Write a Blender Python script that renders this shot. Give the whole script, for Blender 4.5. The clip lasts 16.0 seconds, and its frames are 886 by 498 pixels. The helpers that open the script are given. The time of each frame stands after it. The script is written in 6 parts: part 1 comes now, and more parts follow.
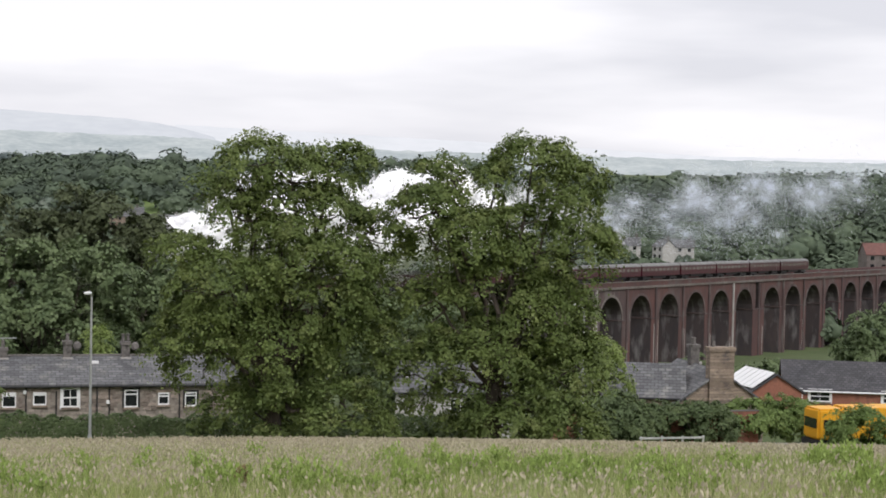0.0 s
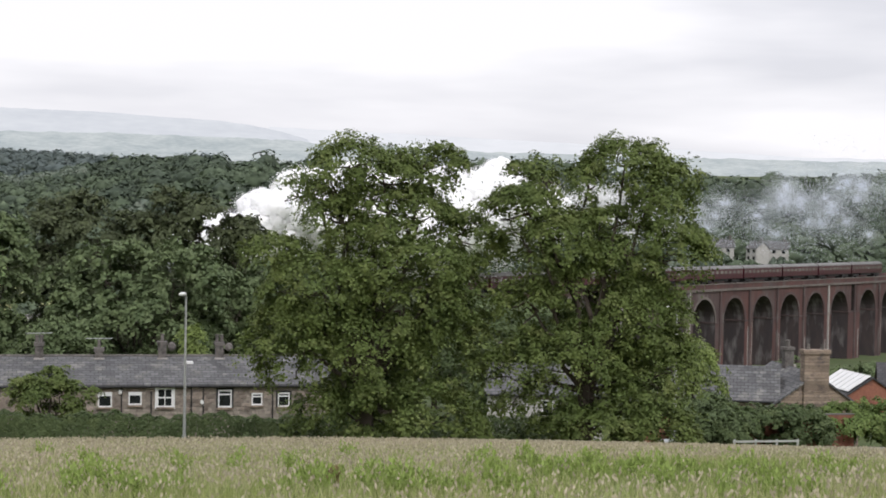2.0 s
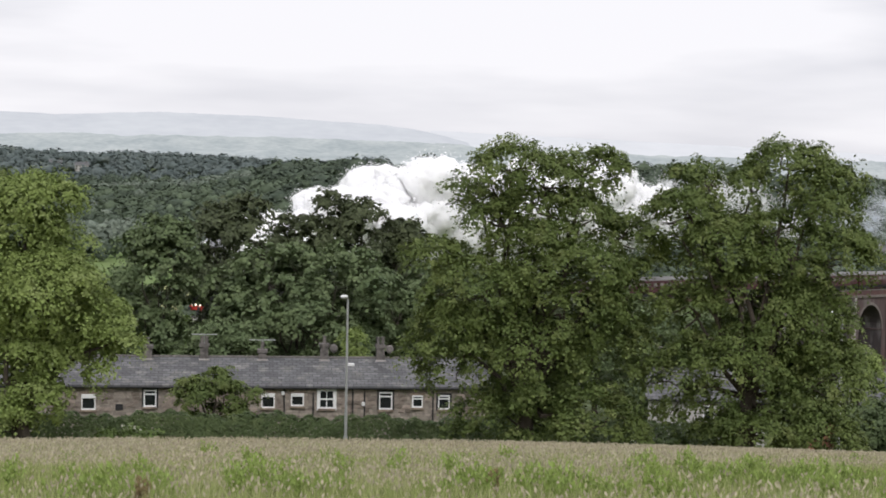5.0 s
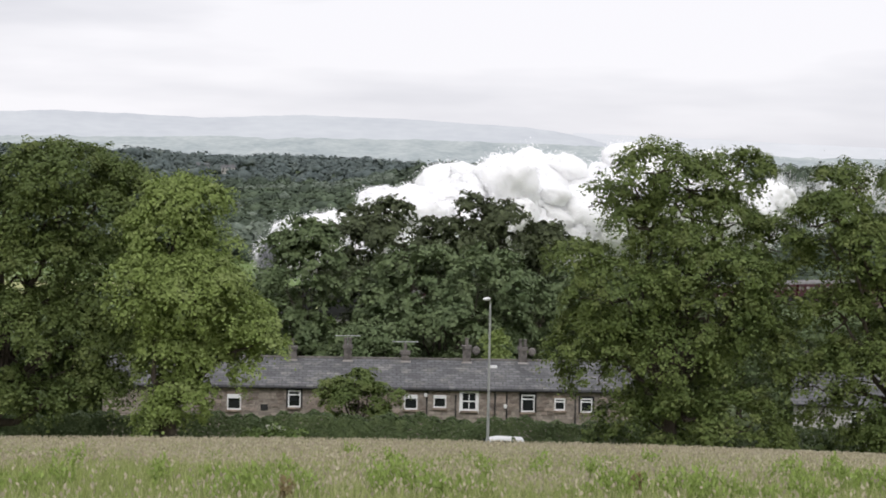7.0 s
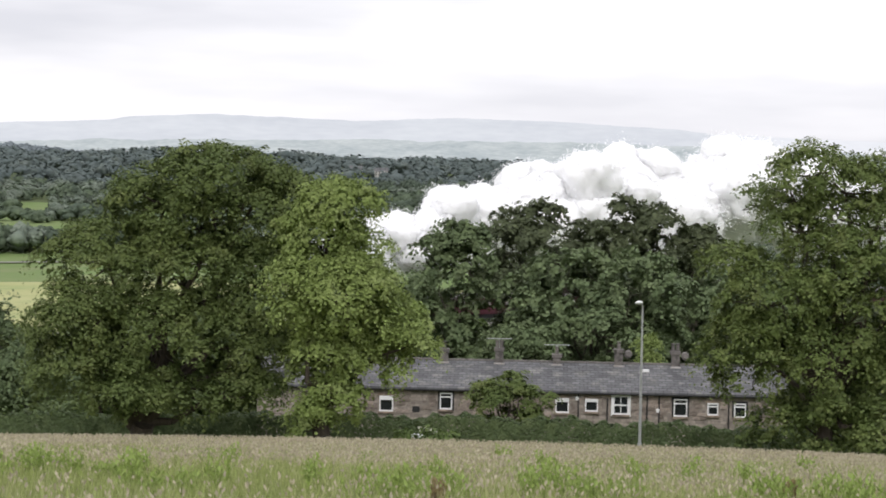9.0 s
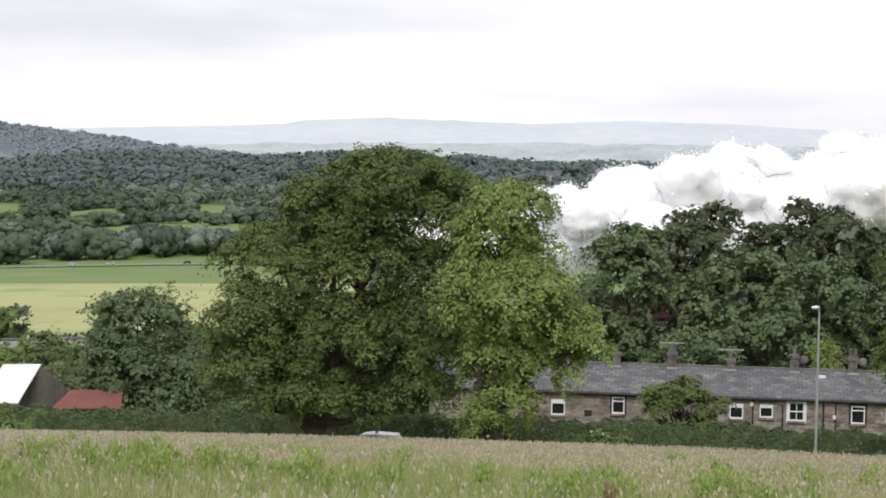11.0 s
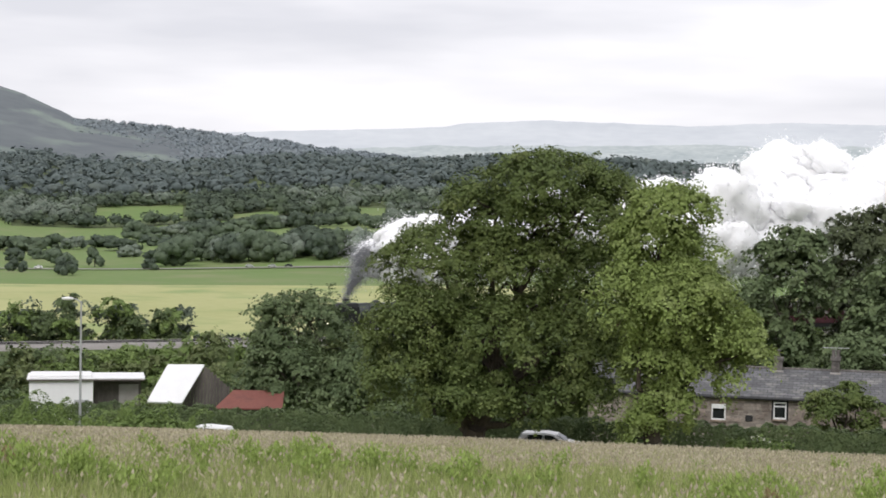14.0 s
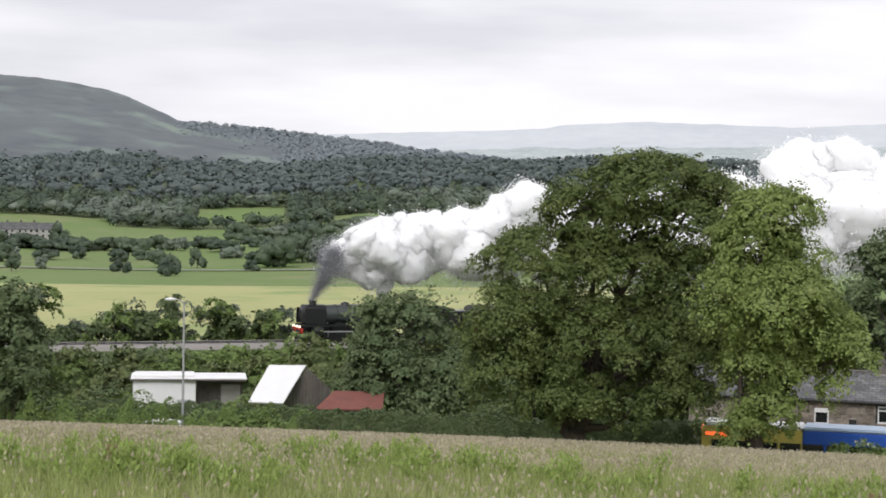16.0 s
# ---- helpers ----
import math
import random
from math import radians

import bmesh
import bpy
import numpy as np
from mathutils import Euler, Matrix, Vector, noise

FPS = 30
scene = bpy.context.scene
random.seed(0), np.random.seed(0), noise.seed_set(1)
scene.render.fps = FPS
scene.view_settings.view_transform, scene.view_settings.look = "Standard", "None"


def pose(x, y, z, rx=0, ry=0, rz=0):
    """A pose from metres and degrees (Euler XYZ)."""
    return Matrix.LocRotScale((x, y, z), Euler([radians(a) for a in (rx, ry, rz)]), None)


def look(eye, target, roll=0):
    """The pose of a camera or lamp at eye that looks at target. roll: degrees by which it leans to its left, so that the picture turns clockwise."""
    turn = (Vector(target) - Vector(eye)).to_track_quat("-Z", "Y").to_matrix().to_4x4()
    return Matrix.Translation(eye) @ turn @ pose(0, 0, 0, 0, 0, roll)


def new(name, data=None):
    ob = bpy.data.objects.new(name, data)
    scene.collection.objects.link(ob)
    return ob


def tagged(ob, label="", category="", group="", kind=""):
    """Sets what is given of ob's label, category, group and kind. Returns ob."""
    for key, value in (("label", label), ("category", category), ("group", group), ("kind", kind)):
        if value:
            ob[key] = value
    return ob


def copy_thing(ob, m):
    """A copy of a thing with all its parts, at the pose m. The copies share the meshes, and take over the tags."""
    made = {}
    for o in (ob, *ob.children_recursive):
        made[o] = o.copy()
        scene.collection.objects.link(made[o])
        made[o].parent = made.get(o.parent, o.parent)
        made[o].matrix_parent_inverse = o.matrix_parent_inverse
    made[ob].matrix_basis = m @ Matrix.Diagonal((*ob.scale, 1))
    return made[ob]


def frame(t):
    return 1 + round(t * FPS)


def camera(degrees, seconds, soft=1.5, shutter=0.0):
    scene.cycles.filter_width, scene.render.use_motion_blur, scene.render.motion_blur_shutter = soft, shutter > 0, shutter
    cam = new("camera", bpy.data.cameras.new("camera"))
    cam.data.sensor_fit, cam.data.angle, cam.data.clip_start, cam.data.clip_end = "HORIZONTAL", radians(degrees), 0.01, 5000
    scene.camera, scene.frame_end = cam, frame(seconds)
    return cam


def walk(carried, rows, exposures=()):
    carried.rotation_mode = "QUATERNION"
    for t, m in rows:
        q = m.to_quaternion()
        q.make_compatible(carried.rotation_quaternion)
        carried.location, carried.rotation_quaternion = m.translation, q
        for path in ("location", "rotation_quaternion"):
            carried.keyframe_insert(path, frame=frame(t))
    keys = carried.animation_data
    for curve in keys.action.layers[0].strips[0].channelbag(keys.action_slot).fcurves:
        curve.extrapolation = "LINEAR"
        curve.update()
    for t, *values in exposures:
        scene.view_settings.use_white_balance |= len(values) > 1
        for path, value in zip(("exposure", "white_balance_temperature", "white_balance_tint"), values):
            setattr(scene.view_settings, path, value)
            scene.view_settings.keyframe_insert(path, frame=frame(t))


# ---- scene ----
cam = camera(27.54, 16.0, soft=1.75, shutter=0.3)
EYE = 17.4
PATH = [
    (0.0, 0.006, -1.996, -1.162), (0.5, 0.571, -2.002, -1.149), (1.0, 1.294, -2.001, -1.141), (1.5, 2.085, -2.005, -1.13),
    (2.0, 2.92, -2.004, -1.115), (2.5, 3.709, -2.003, -1.114), (3.0, 4.517, -1.998, -1.115), (5.5, 9.008, -1.992, -1.114),
    (6.0, 10.096, -1.992, -1.11), (6.5, 11.28, -1.992, -1.105), (7.0, 12.525, -2.0, -1.101), (7.5, 13.745, -2.001, -1.095),
    (8.0, 14.999, -1.991, -1.093), (8.5, 16.104, -1.996, -1.092), (9.0, 17.336, -2.0, -1.088), (9.5, 18.68, -1.989, -1.086),
    (10.0, 20.295, -1.989, -1.083), (12.5, 25.413, -2.007, -1.072), (13.0, 26.315, -2.002, -1.058), (13.5, 27.106, -2.008, -1.048),
    (14.0, 27.832, -2.003, -1.039), (14.5, 28.527, -1.988, -1.035), (15.0, 29.275, -1.993, -1.032), (15.5, 30.03, -2.0, -1.032),
    (16.0, 31.005, -2.003, -1.035)]
EXPOSURES = [(0.0, 0.28, 6400, 14.0), (3.0, 0.26, 6400, 14.0), (5.5, 0.2, 6400, 14.0), (7.5, 0.22, 6400, 14.0), (9.0, 0.32, 6400, 14.0), (10.0, 0.4, 6400, 14.0), (12.5, 0.34, 6400, 14.0), (14.0, 0.3, 6400, 14.0), (16.0, 0.28, 6400, 14.0)]
walk(cam, [(t, pose(0, 0, EYE, 90 + p, r, a)) for t, a, p, r in PATH], EXPOSURES)

# ---- light: bright overcast ----
world = bpy.data.worlds.new("overcast_sky")
scene.world = world
world.use_nodes = True


def sky():
    nt = world.node_tree
    n, ln = nt.nodes, nt.links
    bg = n["Background"]
    tc = n.new("ShaderNodeTexCoord")
    mp = n.new("ShaderNodeMapping")
    mp.inputs["Scale"].default_value = (2.2, 2.2, 13.0)
    mp.inputs["Location"].default_value = (0.35, 0.2, 0.55)
    ln.new(tc.outputs["Generated"], mp.inputs["Vector"])
    no = n.new("ShaderNodeTexNoise")
    no.inputs["Scale"].default_value = 1.0
    no.inputs["Detail"].default_value = 5.0
    no.inputs["Roughness"].default_value = 0.5
    ln.new(mp.outputs["Vector"], no.inputs["Vector"])
    cr = n.new("ShaderNodeValToRGB")
    cr.color_ramp.elements[0].position, cr.color_ramp.elements[0].color = 0.4, (0.66, 0.67, 0.695, 1)
    cr.color_ramp.elements[1].position, cr.color_ramp.elements[1].color = 0.55, (0.87, 0.87, 0.875, 1)
    # darker cloud banks
    fac = no.outputs["Fac"]
    for az, el, c0, c1, k in ((-10, 13.0, 0.9825, 0.991, 0.13), (42, 12.0, 0.99, 0.996, 0.09), (21, 13.0, 0.984, 0.993, 0.06)):
        dt, mr, sb = n.new("ShaderNodeVectorMath"), n.new("ShaderNodeMapRange"), n.new("ShaderNodeMath")
        dt.operation, sb.operation, mr.interpolation_type = "DOT_PRODUCT", "SUBTRACT", "SMOOTHSTEP"
        dt.inputs[1].default_value = (-math.sin(radians(az)) * math.cos(radians(el)), math.cos(radians(az)) * math.cos(radians(el)), math.sin(radians(el)))
        ln.new(tc.outputs["Generated"], dt.inputs[0])
        mr.inputs["From Min"].default_value, mr.inputs["From Max"].default_value, mr.inputs["To Max"].default_value = c0, c1, k
        ln.new(dt.outputs["Value"], mr.inputs["Value"])
        ln.new(fac, sb.inputs[0])
        ln.new(mr.outputs["Result"], sb.inputs[1])
        fac = sb.outputs["Value"]
    ln.new(fac, cr.inputs["Fac"])
    st = n.new("ShaderNodeTexSky")
    st.sky_type, st.sun_disc = "NISHITA", False
    st.sun_elevation, st.sun_rotation = radians(52), radians(200)
    ms = n.new("ShaderNodeVectorMath")
    ms.operation = "SCALE"
    ms.inputs["Scale"].default_value = 0.06
    ln.new(st.outputs["Color"], ms.inputs[0])
    mx = n.new("ShaderNodeMix")
    mx.data_type = "RGBA"
    mx.inputs["Factor"].default_value = 0.92
    ln.new(ms.outputs["Vector"], mx.inputs["A"])
    ln.new(cr.outputs["Color"], mx.inputs["B"])
    ln.new(mx.outputs["Result"], bg.inputs["Color"])
    bg.inputs["Strength"].default_value = 1.0


sky()
sun = new("sun", bpy.data.lights.new("sun", "SUN"))
sun.data.energy, sun.data.angle, sun.data.color = 1.4, radians(30), (1.0, 0.985, 0.965)
sun.matrix_world = look((40, -60, 120), (0, 60, 0))

# ---- plan ----
# The road runs square to the bearing of 15 degrees; u runs along it (left), w across it, away from the viewpoint.
B = radians(15)
NX, NY, LX, LY = -math.sin(B), math.cos(B), -math.cos(B), -math.sin(B)


def pt(az, d):
    a = radians(az)
    return -d * math.sin(a), d * math.cos(a)


def uw(u, w):
    return u * LX + w * NX, u * LY + w * NY


def to_uw(x, y):
    return x * LX + y * LY, x * NX + y * NY


def road_z(u):
    return 0.15 + 0.019 * np.minimum(0, u) - 0.015 * np.clip(np.asarray(u) - 5, 0, 60)


PROF_W = [111, 112, 119, 120, 124, 131, 146, 180, 260, 340, 600, 900, 1300, 1700, 2200, 3000, 4800]
PROF_Z = [0, 0, 0, 0.05, -0.4, -3.5, -3.8, -6, -13, -20, -24, -26, -16, 6, 34, 50, 40]


def height(x, y):
    """Height of the ground."""
    x, y = np.asarray(x, float), np.asarray(y, float)
    u, w = x * LX + y * LY, x * NX + y * NY
    uc = np.clip(u, -140, 140)
    brow = np.maximum(3.70 - np.where(uc < 0, 0.0006, 0.00035) * uc ** 2, 1.6)
    near = 15.75 + (brow - 15.75) * w / 95 - 0.0
    rz = road_z(uc)
    k = np.clip((w - 95) / 16, 0, 1)
    bank = brow + (rz - brow) * (k * (1.6 - 0.6 * k))
    az = np.degrees(np.arctan2(-x, y))
    f = 1 + 2.0 * np.clip((16 - az) / 20, 0, 1)
    wf = np.where(w > 340, 340 + (w - 340) * f, w)
    far = np.interp(wf, PROF_W, PROF_Z) + rz * np.clip((150 - w) / 30, 0, 1)
    d = np.hypot(x, y)
    lid = EYE + d * (0.0125 + 0.006 * np.clip((az - 13) / 8, 0, 1)) - 16.5
    far = np.where(w > 500, np.minimum(far, lid), far)
    s = np.clip((w - 600) / 600, 0, 1)
    far = far + s * 5 * np.sin(x * 0.006 + 1) * np.sin(y * 0.004) + s * 4 * np.sin(x * 0.013 + y * 0.009)
    return np.where(w < 95, near, np.where(w < 111, bank, far))


def gz(x, y):
    return float(height(x, y))


# ---- helpers for meshes and materials ----
def part(name, bm, material, parent=None, label="", smooth=False):
    me = bpy.data.meshes.new(name)
    bm.to_mesh(me)
    bm.free()
    if smooth:
        for p in me.polygons:
            p.use_smooth = True
    for m in (material if isinstance(material, (list, tuple)) else [material]):
        me.materials.append(m)
    ob = new(name, me)
    ob.parent = parent
    return tagged(ob, label)


def thing(name, m, label, category, group="", kind=""):
    ob = new(name)
    ob.matrix_basis = m
    return tagged(ob, label, category, group, kind)


def box(bm, x0, x1, y0, y1, z0, z1, bevel=0.0):
    r = bmesh.ops.create_cube(bm, size=1, matrix=Matrix.LocRotScale(((x0 + x1) / 2, (y0 + y1) / 2, (z0 + z1) / 2), None, (x1 - x0, y1 - y0, z1 - z0)))
    if bevel:
        es = list({e for v in r["verts"] for e in v.link_edges})
        bmesh.ops.bevel(bm, geom=es, offset=bevel, segments=2, affect="EDGES")
    return bm


def boxes(*bs, bevel=0.0):
    bm = bmesh.new()
    for b in bs:
        box(bm, *b, bevel=bevel)
    return bm


def tube(bm, p, q, r0, r1=None, n=10):
    p, q = Vector(p), Vector(q)
    d = q - p
    m = Matrix.Translation((p + q) / 2) @ d.to_track_quat("Z", "Y").to_matrix().to_4x4()
    bmesh.ops.create_cone(bm, cap_ends=True, segments=n, radius1=r0, radius2=r0 if r1 is None else r1, depth=d.length, matrix=m)
    return bm


def tubes(*ts, n=10):
    bm = bmesh.new()
    for t in ts:
        tube(bm, *t, n=n)
    return bm


def extrude_profile(bm, pts, y0, y1):
    """A prism: a profile of (x, z) points drawn out from y0 to y1."""
    f = bm.faces.new([bm.verts.new((x, y0, z)) for x, z in pts])
    r = bmesh.ops.extrude_face_region(bm, geom=[f])
    bmesh.ops.translate(bm, verts=[v for v in r["geom"] if isinstance(v, bmesh.types.BMVert)], vec=(0, y1 - y0, 0))
    bmesh.ops.triangulate(bm, faces=[g for g in bm.faces if len(g.verts) > 4])
    bmesh.ops.recalc_face_normals(bm, faces=bm.faces)
    return bm


def material(name, c1, c2, rough=0.8, scale=1.0, fine=12.0, bump=0.3, metal=0.0, island=0.0, rand=0.0, c3=None, stretch=(1, 1, 1), spec=0.3, relief=0.05):
    """Two colours mixed by coarse and fine noise; c3: stains; island, rand: shifts of tone from piece to piece."""
    m = bpy.data.materials.new(name)
    m.use_nodes = True
    n, ln = m.node_tree.nodes, m.node_tree.links
    b = n["Principled BSDF"]
    b.inputs["Roughness"].default_value, b.inputs["Metallic"].default_value = rough, metal
    b.inputs["Specular IOR Level"].default_value = spec
    tc = n.new("ShaderNodeTexCoord")
    mp = n.new("ShaderNodeMapping")
    mp.inputs["Scale"].default_value = stretch
    ln.new(tc.outputs["Object"], mp.inputs["Vector"])

    def noise_node(sc, det=4.0):
        o = n.new("ShaderNodeTexNoise")
        o.inputs["Scale"].default_value, o.inputs["Detail"].default_value = sc, det
        ln.new(mp.outputs["Vector"], o.inputs["Vector"])
        return o.outputs["Fac"]

    def mix(a, bb, f):
        x = n.new("ShaderNodeMix")
        x.data_type = "RGBA"
        for v, s in ((a, "A"), (bb, "B"), (f, "Factor")):
            if isinstance(v, (tuple, float, int)):
                x.inputs[s].default_value = (*v, 1) if isinstance(v, tuple) else v
            else:
                ln.new(v, x.inputs[s])
        return x.outputs["Result"]

    def mr(v, lo, hi):
        x = n.new("ShaderNodeMapRange")
        x.inputs["From Min"].default_value, x.inputs["From Max"].default_value = lo, hi
        ln.new(v, x.inputs["Value"])
        return x.outputs["Result"]

    coarse, small = noise_node(scale), noise_node(fine, 6.0)
    col = mix(c1, c2, mr(coarse, 0.35, 0.65))
    col = mix(col, mix(c2, c1, mr(small, 0.35, 0.65)), 0.45)
    if c3:
        col = mix(col, c3, mr(noise_node(scale * 2.3, 8.0), 0.52, 0.72))
    if island or rand:
        g = n.new("ShaderNodeNewGeometry") if island else n.new("ShaderNodeObjectInfo")
        hs = n.new("ShaderNodeHueSaturation")
        x = n.new("ShaderNodeMapRange")
        amt = island or rand
        x.inputs["To Min"].default_value, x.inputs["To Max"].default_value = 1 - amt, 1 + amt
        ln.new(g.outputs["Random Per Island" if island else "Random"], x.inputs["Value"])
        ln.new(x.outputs["Result"], hs.inputs["Value"])
        ln.new(col, hs.inputs["Color"])
        col = hs.outputs["Color"]
    ln.new(col, b.inputs["Base Color"])
    if bump:
        bp = n.new("ShaderNodeBump")
        bp.inputs["Strength"].default_value, bp.inputs["Distance"].default_value = bump, relief
        ln.new(small, bp.inputs["Height"])
        ln.new(bp.outputs["Normal"], b.inputs["Normal"])
    return m


def leaf_material(name, c1, c2, c3, scale=0.25, trans=0.2, vary=0.2):
    """Leaves: tone shifts from leaf to leaf and from bough to bough, some light comes through."""
    c1, c2, c3 = ((r, g, b * (1.08 if g > r * 1.15 else 1.0)) for r, g, b in (c1, c2, c3))
    m = material(name, c1, c2, 0.6, scale, scale * 5, 0, island=vary, c3=c3, spec=0.25)
    n, ln = m.node_tree.nodes, m.node_tree.links
    b = n["Principled BSDF"]
    tr, mx = n.new("ShaderNodeBsdfTranslucent"), n.new("ShaderNodeMixShader")
    src = b.inputs["Base Color"].links[0].from_socket
    ln.new(src, tr.inputs["Color"])
    mx.inputs["Fac"].default_value = trans
    ln.new(b.outputs["BSDF"], mx.inputs[1])
    ln.new(tr.outputs["BSDF"], mx.inputs[2])
    ln.new(mx.outputs["Shader"], n["Material Output"].inputs["Surface"])
    return m


def quads_object(name, verts, nper, mats, parent=None, label="", index=None):
    """A mesh of loose faces with nper corners each, from an array of corners."""
    me = bpy.data.meshes.new(name)
    nf = len(verts) // nper
    me.vertices.add(len(verts))
    me.vertices.foreach_set("co", np.ascontiguousarray(verts, np.float32).ravel())
    me.loops.add(len(verts))
    me.loops.foreach_set("vertex_index", np.arange(len(verts), dtype=np.int32))
    me.polygons.add(nf)
    me.polygons.foreach_set("loop_start", np.arange(0, len(verts), nper, dtype=np.int32))
    for m in mats:
        me.materials.append(m)
    if index is not None:
        me.polygons.foreach_set("material_index", np.asarray(index, np.int32))
    me.update(calc_edges=True)
    ob = new(name, me)
    ob.parent = parent
    return tagged(ob, label)


def unit(v):
    return v / np.maximum(np.linalg.norm(v, axis=-1, keepdims=True), 1e-6)


def leaves(c, nrm, size, rng, droop=0.3):
    """Kite-shaped leaves: centres, normals and lengths to corners (four each)."""
    n = len(c)
    nrm = unit(nrm + rng.normal(0, 0.3, (n, 3)))
    t = unit(np.cross(nrm, rng.normal(0, 1, (n, 3))))
    t[:, 2] -= droop
    t = unit(t)
    s = unit(np.cross(nrm, t))
    L = (size * rng.uniform(0.65, 1.3, n))[:, None]
    W = L * rng.uniform(0.32, 0.5, n)[:, None]
    fold = nrm * L * 0.12
    v = np.stack([c - t * L * 0.5, c + s * W - fold, c + t * L * 0.5, c - s * W - fold], 1)
    return v.reshape(-1, 3)


def clumps(lobes, count, per, spread, rng, shell=0.75):
    """Leaf centres and normals: sprays of leaves on domed boughs that sit on ellipsoids (x, y, z, rx, ry, rz, weight)."""
    lo = np.array([l[:6] for l in lobes], float)
    wt = np.array([(l[3] * l[4] + l[4] * l[5] + l[3] * l[5]) * (l[6] if len(l) > 6 else 1) for l in lobes])
    total = count * per
    nb = max(total // 240, 6)
    m = nb * 3
    k = rng.choice(len(lo), m, p=wt / wt.sum())
    d = unit(rng.normal(0, 1, (m, 3)))
    d[:, 2] = np.where(rng.random(m) < 0.4, np.abs(d[:, 2]), d[:, 2])
    r = np.where(rng.random(m) < shell, rng.uniform(0.78, 1.02, m), rng.uniform(0.35, 0.78, m))[:, None]
    bc = lo[k, :3] + d * r * lo[k, 3:6]
    q = (np.linalg.norm((bc[:, None, :] - lo[None, :, :3]) / lo[None, :, 3:6], axis=2) < 0.66).any(1)
    order = np.argsort(q & (rng.random(m) > 0.25), kind="stable")[:nb]
    bc, d = bc[order], d[order]
    # boughs, then sprays along them, then leaves
    ax = unit(d * 0.8 + np.array([0, 0, 0.75]) + rng.normal(0, 0.2, (nb, 3)))
    br = spread * rng.uniform(1.6, 3.6, nb)
    ns = nb * 10
    b = np.sort(rng.integers(0, nb, ns))
    e = unit(rng.normal(0, 1, (ns, 3)))
    h = (e * ax[b]).sum(1)
    e = e + ax[b] * (np.abs(h) - h)[:, None]
    up = (e * ax[b]).sum(1)[:, None] * ax[b]
    sc = bc[b] + ((e - up) * 1.15 + up * 0.6) * (br[b] * rng.uniform(0.45, 1.1, ns))[:, None]
    sa = unit(up * 1.2 + (e - up) * 0.5 + np.array([0, 0, 0.35]) + rng.normal(0, 0.2, (ns, 3)))
    run = unit((e - up) + d[b] * 0.3 + rng.normal(0, 0.3, (ns, 3)) - np.array([0, 0, 0.15]))
    sr = br[b] * rng.uniform(0.22, 0.45, ns)
    j = np.sort(rng.integers(0, ns, total))
    g = rng.normal(0, 0.55, (total, 3))
    g = g - sa[j] * (g * sa[j]).sum(1)[:, None] * 0.65
    g = g + run[j] * (g * run[j]).sum(1)[:, None] * 0.7
    dome = (g * g).sum(1)[:, None]
    c = sc[j] + (g - sa[j] * dome * 0.22) * sr[j][:, None]
    nn = unit(sa[j] + g * 0.35)
    return c, nn


def limb_mesh(bm, p, q, r0, r1, rng, bend=0.1, seg=4):
    p, q = np.array(p, float), np.array(q, float)
    L = np.linalg.norm(q - p)
    pts = [p + (q - p) * i / seg + (rng.normal(0, bend * L / seg, 3) if 0 < i < seg else 0) for i in range(seg + 1)]
    for i in range(seg):
        tube(bm, pts[i], pts[i + 1], r0 + (r1 - r0) * i / seg, r0 + (r1 - r0) * (i + 1) / seg, n=7)


def tree(name, az, d, lobes, mat, bark, label, seed, n=900, per=26, size=0.3, spread=0.5, trunk=0.45, fork=4.0, zb=None, category="tree", group="", sink=0.3, limbs=True, shell=0.75, skirt=0.25):
    """A broad-leaved tree: tapered trunk, limbs to the lobes of the crown, sprays of leaves."""
    rng = np.random.default_rng(seed)
    x, y = pt(az, d)
    z = gz(x, y) - sink if zb is None else zb
    ob = thing(name, pose(x, y, z, 0, 0, az), label, category, group)
    if limbs:
        bm = bmesh.new()
        limb_mesh(bm, (0, 0, 0), (rng.normal(0, 0.2), rng.normal(0, 0.2), fork), trunk * 1.25, trunk * 0.85, rng, 0.08)
        part("trunk", bm, bark, ob)
        for l in lobes:
            bm = bmesh.new()
            limb_mesh(bm, (0, 0, fork * rng.uniform(0.75, 0.98)), (l[0] * 0.9, l[1] * 0.9, l[2]), trunk * 0.42, trunk * 0.1, rng, 0.22, 5)
            for _ in range(3):
                dd = unit(rng.normal(0, 1, 3)) * np.array(l[3:6]) * 0.85
                limb_mesh(bm, (l[0] * 0.8, l[1] * 0.8, l[2] - 0.15 * l[5]), np.array(l[:3]) + dd, trunk * 0.14, 0.02, rng, 0.2, 3)
            part("limb", bm, bark, ob)
    c, nn = clumps(lobes, n, per, spread, rng, shell)
    ok = c[:, 2] > skirt * (1 + 0.25 * np.sin(c[:, 0] * 1.3))
    c, nn = c[ok], nn[ok]
    quads_object("crown", leaves(c, nn, size, rng), 4, [mat], ob)
    return ob

